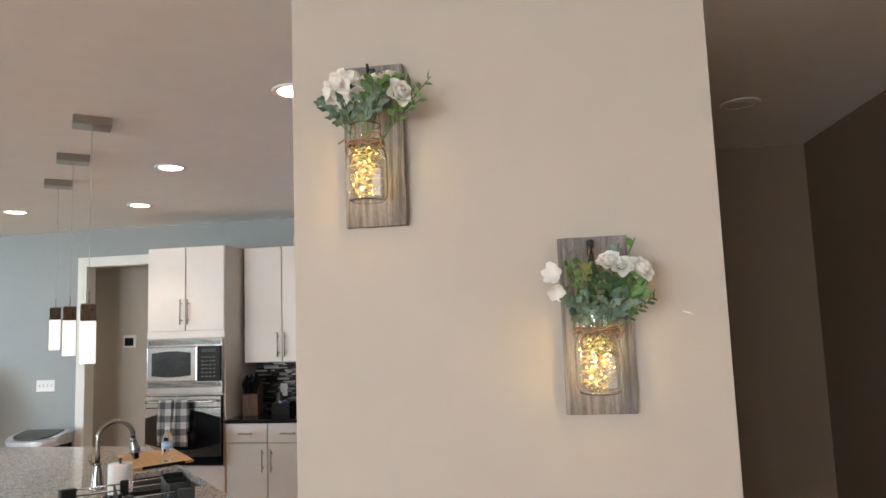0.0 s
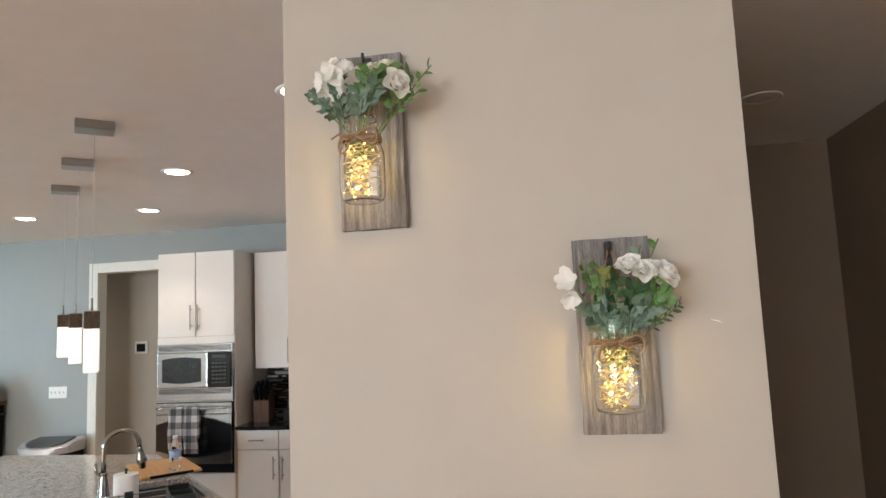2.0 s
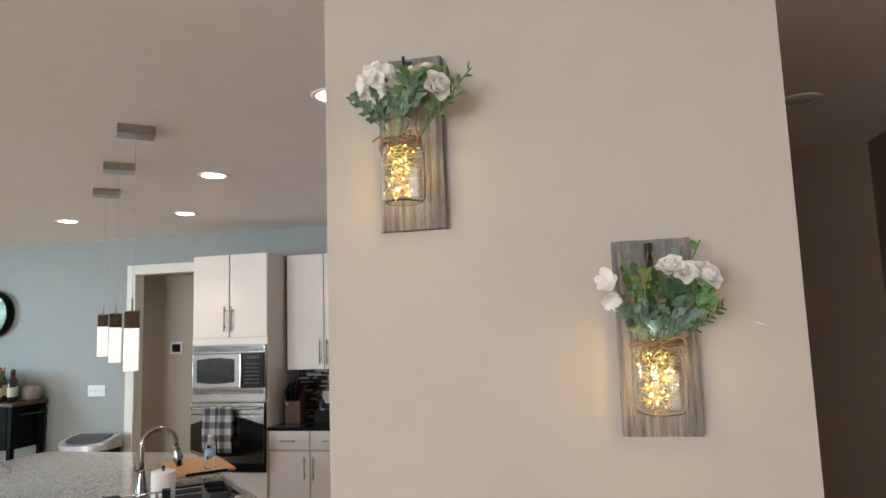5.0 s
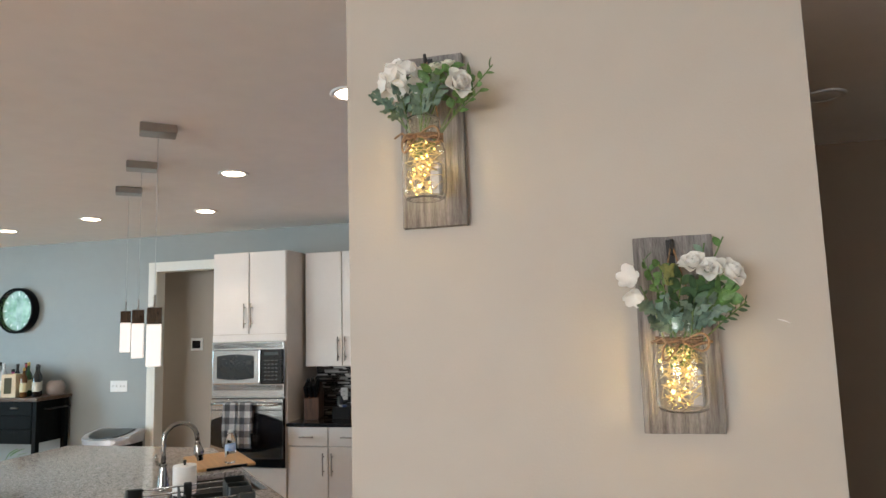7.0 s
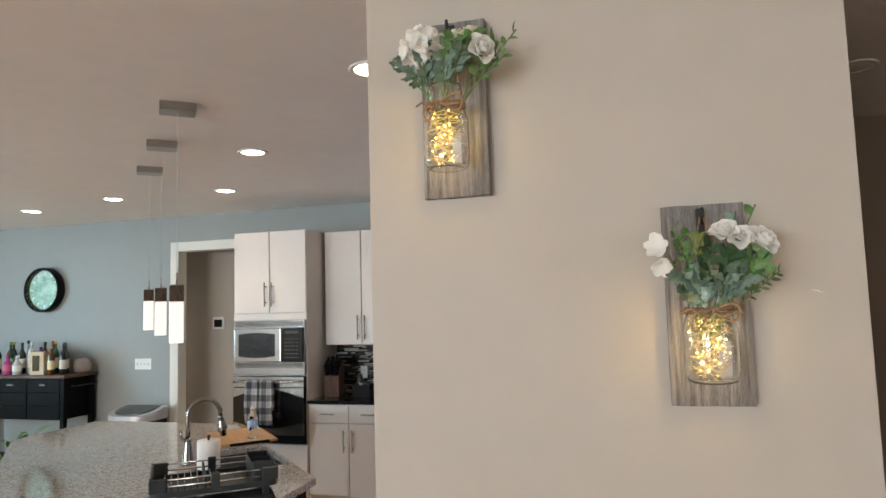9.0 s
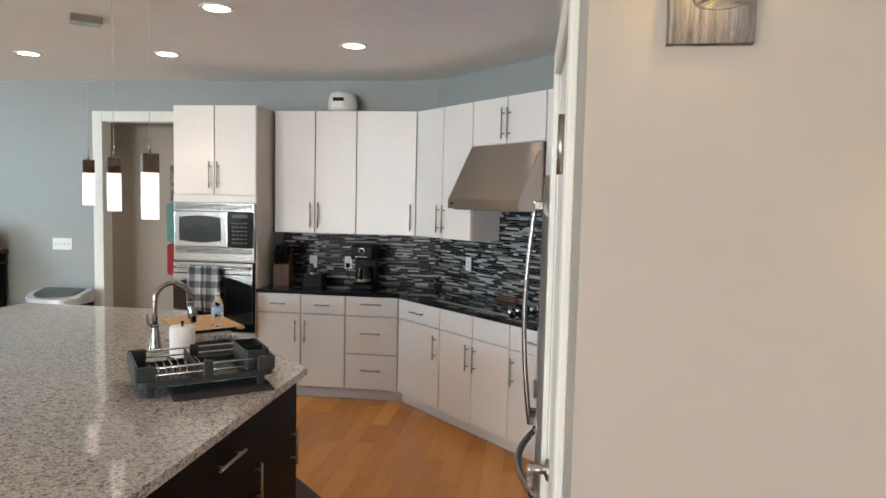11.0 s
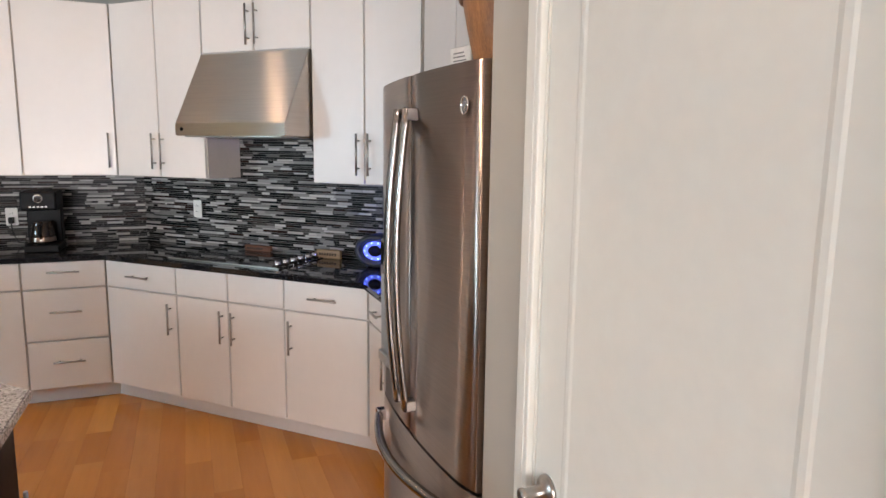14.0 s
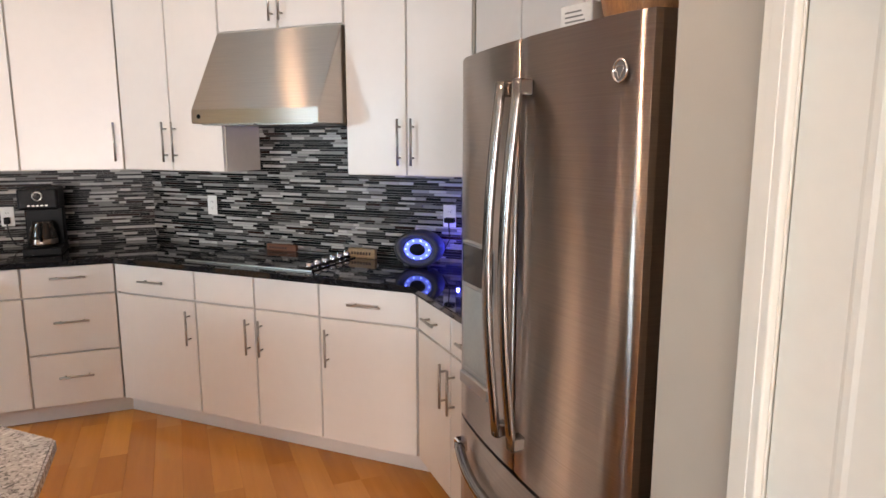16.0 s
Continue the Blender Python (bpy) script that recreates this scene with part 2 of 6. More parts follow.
def thing(name, m, label, category, group="", kind=""):
    ob = new(name)
    ob.empty_display_size = 0.1
    ob.matrix_basis = m
    return tagged(ob, label, category, group, kind)


def solid(name, bm, material, label, category, group="", kind="", m=None, smooth=False):
    return tagged(part(name, bm, material, None, "", m, smooth), label, category, group, kind)


def struct(name, boxes, material, label, category="wall"):
    bm = bmesh.new()
    for lo, hi in boxes:
        box(bm, lo, hi)
    return solid(name, bm, material, label, category, kind="structure")


# ---------- structure ----------
CZ = 2.75
WY = 6.80
DW = 5.34
solid("floor", bx((-9.1, -8.1, -0.12), (4.1, 8.1, -0.012), 0), mat("subfloor", (0.25, 0.13, 0.05), 0.6), "wooden floor of the open kitchen", "floor", kind="structure")
solid("ceiling", bx((-9.1, -8.1, CZ), (4.1, 8.1, CZ + 0.15), 0), CEIL, "white painted flat ceiling", "ceiling", kind="structure")
struct("wall_north", [((-9, WY, 0), (-4.722, WY + 0.12, CZ)), ((-4.722, WY, 2.388), (-3.636, WY + 0.12, CZ)), ((-3.636, WY, 0), (-1.41, WY + 0.12, CZ))], KPAINT, "grey-beige painted kitchen wall with a doorway")
solid("wall_diagonal", prism([(-1.46, WY), (0.24, DW - 0.24), (0.34, DW - 0.14), (-1.36, WY + 0.1)], 0, CZ), KPAINT, "grey painted diagonal wall behind the range hood", "wall", kind="structure")
struct("wall_fridge", [((0.24, 3.13, 0), (0.34, 5.10, CZ))], KPAINT, "grey painted wall behind the refrigerator")
struct("wall_accent", [((-0.55, 1.95, 0), (0.20, 2.07, CZ))], PAINT, "warm beige painted wall carrying two jar sconces")
struct("wall_pantry", [((-0.55, 2.07, 0), (-0.43, 2.177, CZ)), ((-0.55, 2.177, 2.058), (-0.43, 2.913, CZ)), ((-0.55, 2.913, 0), (-0.43, 3.13, CZ)), ((-0.43, 3.03, 0), (0.24, 3.13, CZ)), ((0.08, 2.07, 0), (0.20, 3.03, CZ))], PAINT, "painted pantry wall with a white panelled door")
# wall paint darkened and warmed: the hallway's shade is put into its colour
HALLP = mat("shaded_hall_paint", (0.21, 0.148, 0.094), 0.6, var=0.02, scale=1.2, bump=0.12, bscale=220)
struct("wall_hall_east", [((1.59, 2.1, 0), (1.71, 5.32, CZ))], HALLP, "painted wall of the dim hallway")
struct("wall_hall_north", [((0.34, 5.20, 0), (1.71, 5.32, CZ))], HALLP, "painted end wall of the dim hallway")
struct("wall_back_hall_north", [((-5.8, 7.40, 0), (-2.9, 7.52, CZ))], PAINT, "beige wall of the passage behind the doorway")
# unseen end wall, opened for the added fill window
struct("wall_back_hall_west", [((-5.92, WY + 0.12, 0), (-5.8, 7.52, 0.5)), ((-5.92, WY + 0.12, 2.2), (-5.8, 7.52, CZ)), ((-5.92, WY + 0.12, 0.5), (-5.8, 6.96, 2.2)), ((-5.92, 7.36, 0.5), (-5.8, 7.52, 2.2))], PAINT, "unseen beige end wall of the passage with an added window")
struct("wall_back_hall_east", [((-3.0, WY + 0.12, 0), (-2.9, 7.40, CZ))], PAINT, "beige side wall of the passage")
# great room behind the camera, with its glazed openings
struct("wall_west", [((-9.12, -8, 0), (-9.0, 2.0, CZ)), ((-9.12, 2.0, 0), (-9.0, 5.4, 1.1)), ((-9.12, 2.0, 2.4), (-9.0, 5.4, CZ)), ((-9.12, 5.4, 0), (-9.0, 6.92, CZ))], KPAINT, "painted wall with a wide kitchen window")
struct("wall_south", [((-9.12, -8.12, 0), (-8.7, -8.0, CZ)), ((-8.7, -8.12, 0), (-5.9, -8.0, 1.1)), ((-8.7, -8.12, 2.4), (-5.9, -8.0, CZ)), ((-5.9, -8.12, 0), (-5.1, -8.0, CZ)), ((-5.1, -8.12, 0), (-1.7, -8.0, 0.5)), ((-5.1, -8.12, 2.4), (-1.7, -8.0, CZ)), ((-1.7, -8.12, 0), (4.12, -8.0, CZ))], PAINT, "painted wall with two windows")
struct("wall_east", [((4.0, -8, 0), (4.12, -2.3, CZ)), ((4.0, -2.3, 0), (4.12, -0.3, 0.9)), ((4.0, -2.3, 2.3), (4.12, -0.3, CZ)), ((4.0, -0.3, 0), (4.12, 2.22, CZ)), ((1.71, 2.1, 0), (4.0, 2.22, CZ))], PAINT, "painted wall with a window beside the hallway")


def window(name, m, w, h, panes, label):
    """A glazed opening: frame, mullions and panes. Local x runs along the wall, z up."""
    t = thing(name, m, label, "window", kind="structure")
    bm = bmesh.new()
    for lo, hi in (((0, -0.04, 0), (0.07, 0.04, h)), ((w - 0.07, -0.04, 0), (w, 0.04, h)), ((0.07, -0.04, 0), (w - 0.07, 0.04, 0.07)), ((0.07, -0.04, h - 0.07), (w - 0.07, 0.04, h))):
        box(bm, lo, hi, 0.004)
    part("window_frame", bm, TRIMW, t)
    step = (w - 0.14) / panes
    for i in range(1, panes):
        part("mullion", bx((0.07 + i * step - 0.03, -0.03, 0.07), (0.07 + i * step + 0.03, 0.03, h - 0.07)), TRIMW, t)
    for i in range(panes):
        p = part("pane", bx((0.07 + i * step + 0.03, -0.004, 0.07), (0.07 + (i + 1) * step - 0.03, 0.004, h - 0.07), 0), CLEAR, t)
        p.visible_shadow = False
    return t


window("window_1", pose(-9.06, 5.4, 1.1, 0, 0, -90), 3.4, 1.3, 3, "white framed kitchen window with three glass panes")
# invented opening around the passage fill lamp
window("added_passage_window", pose(-5.86, 7.36, 0.5, 0, 0, -90), 0.40, 1.7, 1, "added unseen narrow window that lets fill light into the passage")
window("window_2", pose(-8.7, -8.06, 1.1), 2.8, 1.3, 2, "white framed window with two glass panes")
window("window_4", pose(-5.1, -8.06, 0.5), 3.4, 1.9, 3, "wide white framed window with three glass panes")
window("window_3", pose(4.06, -0.3, 0.9, 0, 0, -90), 2.0, 1.4, 2, "white framed window with two glass panes")
# unseen tree backdrop; its emission stands in for daylight on the leaves
GREENERY = mat("glowing_foliage_backdrop", (0.05, 0.13, 0.03), 0.9, var=0.5, scale=1.5, Emission_Color=(0.26, 0.5, 0.2, 1), Emission_Strength=1.5)
solid("backdrop_trees", bx((-16.2, -6, -1), (-16, 14, 5.5), 0), GREENERY, "unseen glowing green sheet for garden trees beyond the kitchen window", "backdrop", kind="structure")
solid("ground", bx((-60, -60, -0.5), (60, 60, -0.3), 0), mat("lawn", (0.05, 0.11, 0.03), 0.9, var=0.3, scale=3), "green lawn around the house", "ground", kind="structure")

# trim round the doorway and the pantry door


def casing(name, m, w, h, cw, depth, label, far=None):
    """Door trim. Local x across the opening (0 to w), y into the wall, z up."""
    t = thing(name, m, label, "trim", kind="structure")
    far = far or cw
    for x0, x1 in ((-far, 0), (w, w + cw)):
        cut = (x1 - x0) * 0.3
        bm = bx((x0, -0.016, 0), (x1, 0, h + cw), 0.004, seg=3)
        box(bm, (x0 + cut, -0.0172, 0), (x1 - cut, -0.014, h + cw * 0.9), 0.001)
        part("side_casing", bm, TRIMW, t)
    part("head_casing", bx((0, -0.016, h), (w, 0, h + cw), 0.004), TRIMW, t)
    for x0, x1 in ((-0.018, 0), (w, w + 0.018)):
        part("jamb", bx((x0, 0.0, 0), (x1, depth, h), 0.001), TRIMW, t)
    part("head_jamb", bx((0, 0.0, h), (w, depth, h + 0.018), 0.001), TRIMW, t)
    return t


casing("trim_doorway", pose(-4.704, WY, 0), 1.05, 2.37, 0.10, 0.12, "white painted casing around the passage doorway")

# ---------- kitchen cabinets ----------


def pull(parent, p, length, vertical=True):
    """A bar handle on two posts, centred on p on the front face (y = 0 outwards is -y)."""
    bm = bmesh.new()
    a = Vector((0, 0, length / 2)) if vertical else Vector((length / 2, 0, 0))
    c = Vector(p) + Vector((0, -0.032, 0))
    tube(bm, [c - a, c + a], 0.006, 10)
    for s in (-0.66, 0.66):
        q = c + a * s
        tube(bm, [q, q + Vector((0, 0.0325, 0))], 0.005, 8)
    return part("handle", bm, NICKEL, parent, "brushed nickel bar handle")


def front(parent, name, x0, x1, z0, z1, handle=None, material=None):
    ob = part(name, bx((x0 + 0.0055, 0, z0 + 0.005), (x1 - 0.0055, 0.019, z1 - 0.005), 0.0015), material or CABW, parent)
    if handle:
        hx, hz, length, vertical = handle
        pull(ob, (hx, 0, hz), length, vertical)
    return ob


BASE_TOP = 0.885


def base_unit(m, w, kind, label, depth=0.56, group="white base cabinets", ends=(0, 0)):
    """kind: 'L'/'R' one door with its handle at that side and a drawer; 'D' three drawers; 'P' a pair of doors; 'f' false fronts."""
    t = thing("base_cabinet", m, label, "cabinet", group)
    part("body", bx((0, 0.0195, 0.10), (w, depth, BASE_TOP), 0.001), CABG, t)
    part("toe_kick", bx((-ends[0], 0.072, 0.0), (w + ends[1], 0.09, 0.0995), 0.001), CABW, t)
    if kind == "D":
        for z0, z1 in ((0.10, 0.40), (0.40, 0.719), (0.719, BASE_TOP)):
            front(t, "drawer", 0, w, z0, z1, (w / 2, (z0 + z1) / 2 + 0.02, 0.17, False))
        return t
    top = kind.endswith("f")
    if kind[0] == "P":
        for x0, x1, hx in ((0, w / 2, w / 2 - 0.04), (w / 2, w, w / 2 + 0.04)):
            front(t, "drawer", x0, x1, 0.719, BASE_TOP, None if top else ((x0 + x1) / 2, 0.80, 0.13, False))
            front(t, "door", x0, x1, 0.10, 0.719, (hx, 0.575, 0.185, True))
    else:
        hx = 0.045 if kind[0] == "L" else w - 0.045
        front(t, "drawer", 0, w, 0.719, BASE_TOP, (w / 2, 0.80, 0.17, False))
        front(t, "door", 0, w, 0.10, 0.719, (hx, 0.575, 0.185, True))
    return t


def wall_unit(m, w, z0, z1, doors, label, depth=0.30, hz=None, group="white wall cabinets"):
    """doors: list of (x0, x1, handle x or None)."""
    t = thing("wall_cabinet", m, label, "cabinet", group)
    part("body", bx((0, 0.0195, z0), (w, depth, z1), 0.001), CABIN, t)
    for x0, x1, hx in doors:
        front(t, "door", x0, x1, z0, z1, None if hx is None else (hx, hz or z0 + 0.16, 0.22, True))
    return t


BX, BY = -1.667, 6.187
OVEN = pose(0, BY, 0)
DIAG = pose(BX, BY, 0, 0, 0, -45)
FRID = pose(-0.366, 4.886, 0, 0, 0, -90)

base_unit(OVEN @ pose(-2.883, 0, 0), 0.766, "P", "white flat-front base cabinet with two doors and two drawers", 0.6)
base_unit(OVEN @ pose(-2.117, 0, 0), 0.447, "D", "white flat-front base cabinet with three drawers", 0.6, ends=(0, 0.033))
base_corner = base_unit(DIAG @ pose(0.004, 0, 0), 0.556, "R", "white flat-front base cabinet with a drawer over a door", ends=(0.033, 0))
part("filler", bx((-0.007, 0.0035, 0.10), (0.0055, 0.0195, BASE_TOP), 0), CABW, base_corner)
base_unit(DIAG @ pose(0.56, 0, 0), 0.762, "Pf", "white base cabinet with two doors under the cooktop")
base_unit(DIAG @ pose(1.322, 0, 0), 0.514, "L", "white flat-front base cabinet with a wide door and drawer", ends=(0, 0.033))
base_unit(FRID @ pose(0.004, 0, 0), 0.74, "P", "white base cabinet beside the refrigerator", 0.6, ends=(0.033, 0))

UT, UB = 2.44, 1.378
UO = OVEN @ pose(0, 0.31, 0)
UD = pose(BX, BY, 0, 0, 0, -45) @ pose(0, 0.272, 0)
UF = pose(-0.06, 4.967, 0, 0, 0, -90)
wall_unit(UO @ pose(-2.86, 0, 0), 0.74, UB, UT, [(0, 0.37, 0.335), (0.37, 0.74, 0.405)], "white flat wall cabinet with two tall doors")
wall_unit(UO @ pose(-2.12, 0, 0), 0.524, UB, UT, [(0, 0.524, 0.48)], "white flat wall cabinet with one wide door")
wall_corner = wall_unit(UD @ pose(-0.166, 0, 0), 0.732, UB, UT, [(0, 0.366, 0.33), (0.366, 0.732, 0.40)], "white wall cabinet with two narrow doors beside the hood")
part("filler", bx((-0.004, 0.0035, UB), (0.0055, 0.0195, UT), 0), CABW, wall_corner)
wall_unit(UD @ pose(0.568, 0, 0), 0.76, 2.10, UT, [(0, 0.38, 0.35), (0.38, 0.76, 0.41)], "short white wall cabinet above the range hood", hz=2.245)
wall_unit(UD @ pose(1.331, 0, 0), 0.66, UB, UT, [(0, 0.33, 0.295), (0.33, 0.66, 0.365)], "white wall cabinet with two tall doors beside the hood")
wall_unit(UF @ pose(0.006, 0, 0), 0.834, UB, UT, [(0, 0.417, 0.38), (0.417, 0.834, 0.455)], "white wall cabinet beside the refrigerator")
wall_unit(UF @ pose(0.842, 0, 0), 0.97, 1.86, UT, [(0, 0.485, 0.44), (0.485, 0.97, 0.53)], "white wall cabinet above the refrigerator")

# tall oven cabinet with its built-in appliances
tall = thing("oven_cabinet", OVEN @ pose(-3.624, -0.012, 0), "tall white cabinet housing the microwave and oven", "cabinet")
TW = 0.738
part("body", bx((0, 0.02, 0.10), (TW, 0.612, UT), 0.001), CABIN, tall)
part("toe_kick", bx((0, 0.07, 0), (TW, 0.09, 0.0995), 0.001), CABW, tall)
for x0, x1, hx in ((0, TW / 2, TW / 2 - 0.035), (TW / 2, TW, TW / 2 + 0.035)):
    front(tall, "door", x0, x1, 1.69, UT, (hx, 1.86, 0.22, True))
part("rail", bx((0, 0.002, 1.63), (TW, 0.0195, 1.69), 0.001), CABW, tall)
part("lower_panel", bx((0.004, 0, 0.10), (TW - 0.004, 0.019, 0.53), 0.002), CABW, tall)

# microwave
mw = thing("microwave", OVEN @ pose(-3.614, -0.03, 1.14), "built-in stainless steel microwave with a black keypad", "microwave")
MW, MH = 0.718, 0.485
part("body", bx((0, 0.0, 0), (MW, 0.018, MH), 0.003), SILVER, mw)
for zc in (MH - 0.032, 0.082):
    v = part("vent", bx((0.02, -0.004, zc - 0.022), (MW - 0.02, 0.0, zc + 0.022), 0.001), BLACKP, mw, "dark louvred vent")
    for k in range(4):
        part("slat", bx((0.02, -0.009, zc - 0.019 + k * 0.0105), (MW - 0.02, -0.003, zc - 0.013 + k * 0.0105), 0.001), SILVER, v)
d = part("door", bx((0.015, -0.024, 0.112), (0.495, 0.0, 0.418), 0.010, seg=3), SILVER, mw)
bm = bmesh.new()
n = 14
ring = [(0.065 + 0.37 * i / n, 0.168 - 0.016 * math.sin(math.pi * i / n)) for i in range(n + 1)] + [(0.435 - 0.37 * i / n, 0.362 + 0.016 * math.sin(math.pi * i / n)) for i in range(n + 1)]
lo = [bm.verts.new((x, -0.0205, z)) for x, z in ring]
hi = [bm.verts.new((x, -0.0262, z)) for x, z in ring]
bm.faces.new(hi)
for i in range(len(ring)):
    bm.faces.new((lo[i], lo[(i + 1) % len(ring)], hi[(i + 1) % len(ring)], hi[i]))
bmesh.ops.recalc_face_normals(bm, faces=bm.faces)
part("window", bm, mat("smoked_oven_window", (0.03, 0.036, 0.042), 0.05, 0.25, var=0.25, scale=7, coat=0.6), d, "dark curved viewing window")
pad = part("keypad", bx((0.503, -0.022, 0.112), (MW - 0.012, 0.0, 0.418), 0.003), BLACKG, mw, "black glass keypad")
part("display", bx((0.535, -0.0245, 0.365), (0.67, -0.0215, 0.392), 0.001), mat("dim_display", (0.04, 0.05, 0.05), 0.2), pad)
KEY = mat("grey_key_print", (0.03, 0.033, 0.034), 0.35)
for r in range(6):
    for c in range(4):
        part("key", bx((0.533 + c * 0.036, -0.0242, 0.150 + r * 0.033), (0.556 + c * 0.036, -0.0215, 0.160 + r * 0.033), 0.0005), KEY, pad)

# oven
OVENST = mat("grey_oven_steel", (0.40, 0.395, 0.385), 0.25, 1.0, var=0.05, scale=6)
ov = thing("oven", OVEN @ pose(-3.614, -0.03, 0.54), "built-in wall oven with black glass and steel trim", "oven")
OH = 0.59
part("body", bx((0, 0, 0), (MW, 0.018, OH), 0.003), BLACKP, ov)
part("top_trim", bx((0.004, -0.02, 0.49), (MW - 0.004, 0.0, OH - 0.004), 0.004), OVENST, ov, "curved stainless upper trim")
g = part("door", bx((0.004, -0.024, 0.075), (MW - 0.004, 0.0, 0.488), 0.004), BLACKG, ov, "black glass oven door")


def swoop(z_mid, z_end, z_flat, y):
    bm = bmesh.new()
    k = 16
    a = [bm.verts.new((0.004 + (MW - 0.008) * i / k, y, z_flat)) for i in range(k + 1)]
    b = [bm.verts.new((0.004 + (MW - 0.008) * i / k, y, z_end + (z_mid - z_end) * math.sin(math.pi * i / k))) for i in range(k + 1)]
    for i in range(k):
        f = bm.faces.new((a[i], a[i + 1], b[i + 1], b[i]))
    bmesh.ops.recalc_face_normals(bm, faces=bm.faces)
    bmesh.ops.solidify(bm, geom=bm.faces[:], thickness=0.004)
    return bm


part("lower_trim", swoop(0.13, 0.19, 0.08, -0.0245), OVENST, g, "curved stainless lower trim")
part("upper_swoop", swoop(0.475, 0.40, 0.487, -0.0245), OVENST, g)
bm = tube(bmesh.new(), [(0.03 + 0.658 * i / 12, -0.055 - 0.018 * math.sin(math.pi * i / 12), 0.545) for i in range(13)], 0.011, 12)
for x in (0.05, MW - 0.05):
    tube(bm, [(x, -0.06, 0.545), (x, -0.015, 0.545)], 0.008, 8)
part("handle", bm, SILVER, ov, "stainless oven handle bar")

# two checked tea towels over the oven handle


def checked():
    m = mat("towel_cotton", (0.80, 0.78, 0.75), 0.9, var=0.04, scale=30, bump=0.4, bscale=400)
    nt = m.node_tree
    n, l = nt.nodes, nt.links
    tc = n.new("ShaderNodeTexCoord")
    sep = n.new("ShaderNodeSeparateXYZ")
    l.new(tc.outputs["Object"], sep.inputs[0])
    vals = []
    for out, k in ((0, 10.0), (2, 9.0)):
        w = n.new("ShaderNodeMath")
        w.operation = "MULTIPLY"
        w.inputs[1].default_value = k
        l.new(sep.outputs[out], w.inputs[0])
        f = n.new("ShaderNodeMath")
        f.operation = "FRACT"
        l.new(w.outputs[0], f.inputs[0])
        g2 = n.new("ShaderNodeMath")
        g2.operation = "GREATER_THAN"
        g2.inputs[1].default_value = 0.5
        l.new(f.outputs[0], g2.inputs[0])
        vals.append(g2)
    s = n.new("ShaderNodeMath")
    l.new(vals[0].outputs[0], s.inputs[0])
    l.new(vals[1].outputs[0], s.inputs[1])
    r = n.new("ShaderNodeValToRGB")
    r.color_ramp.interpolation = "CONSTANT"
    e = r.color_ramp.elements
    e[0].color, e[1].position, e[1].color = (0.80, 0.79, 0.78, 1), 0.34, (0.33, 0.32, 0.33, 1)
    h2 = n.new("ShaderNodeMath")
    h2.operation = "MULTIPLY"
    h2.inputs[1].default_value = 0.5
    l.new(s.outputs[0], h2.inputs[0])
    e2 = e.new(0.8)
    e2.color = (0.10, 0.10, 0.11, 1)
    l.new(h2.outputs[0], r.inputs[0])
    l.new(r.outputs[0], n["Principled BSDF"].inputs["Base Color"])
    return m


CHECK = checked()


def cloth(w, drop, back, seed):
    """A towel hung over a bar at the origin, front towards -y."""
    rnd = random.Random(seed)
    ph = rnd.random() * 6
    bm = bmesh.new()
    nx, rows = 14, []
    path = [(0.016, -back + back * i / 6) for i in range(6)] + [(0.016 * math.cos(a), 0.016 * math.sin(a)) for a in (0.0, 0.8, 1.57, 2.3, 3.14)] + [(-0.016, -drop * i / 14) for i in range(1, 15)]
    for y, z in path:
        row = []
        for i in range(nx + 1):
            x = w * i / nx
            k = min(1, max(0, -z) / 0.15)
            row.append(bm.verts.new((x - w / 2 + 0.006 * math.sin(z * 14 + ph) * k, y + (-0.006 * math.sin(i * 0.9 + ph) - 0.004) * k * (1 if y < 0 else -0.3), z)))
        rows.append(row)
    for a, b in zip(rows, rows[1:]):
        for i in range(nx):
            f = bm.faces.new((a[i], a[i + 1], b[i + 1], b[i]))
            f.smooth = True
    bmesh.ops.solidify(bm, geom=bm.faces[:], thickness=0.0025)
    return bm


for x, w, dr, sd in ((-3.375, 0.135, 0.36, 3), (-3.23, 0.135, 0.37, 8)):
    solid("tea_towel", cloth(w, dr, 0.25, sd), CHECK, "grey and white checked tea towel over the oven handle", "towel", "tea towels", m=pose(x, BY - 0.030 - 0.071, 1.085))

# worktops
solid("countertop", prism([(-2.884, 6.162), (-1.677, 6.162), (-0.391, 4.876), (-0.391, 4.125), (0.238, 4.125), (0.238, 5.098), (-1.461, 6.797), (-2.884, 6.797)], 0.886, 0.916, 0.004), BLACKS, "polished black granite worktop along the cabinet runs", "countertop")

# range hood
hood = thing("range_hood", DIAG @ pose(0.571, 0, 0), "brushed stainless steel sloping range hood", "range hood")
HW, HF = 0.754, 0.045
side = [(HF, 1.63), (HF, 1.70), (0.26, 2.095), (0.57, 2.095), (0.57, 1.63)]
bm = bmesh.new()
L = [bm.verts.new((0, y, z)) for y, z in side]
R = [bm.verts.new((HW, y, z)) for y, z in side]
bm.faces.new(L)
bm.faces.new(R[::-1])
for i in range(5):
    bm.faces.new((L[i], R[i], R[(i + 1) % 5], L[(i + 1) % 5]))
bmesh.ops.bevel(bm, geom=bm.edges[:], offset=0.003, segments=2, affect="EDGES")
bmesh.ops.recalc_face_normals(bm, faces=bm.faces)
part("canopy", bm, STEELH, hood)
part("lip", bx((0.002, HF - 0.004, 1.632), (HW - 0.002, HF - 0.0005, 1.698), 0.001), STEELH, hood, "polished front lip of the hood")
part("badge", lathe(bmesh.new(), [(0.011, 0), (0.011, 0.003)], 16, pose(0.05, HF - 0.004, 1.665, 90)), BLACKP, hood, "small round dark badge")
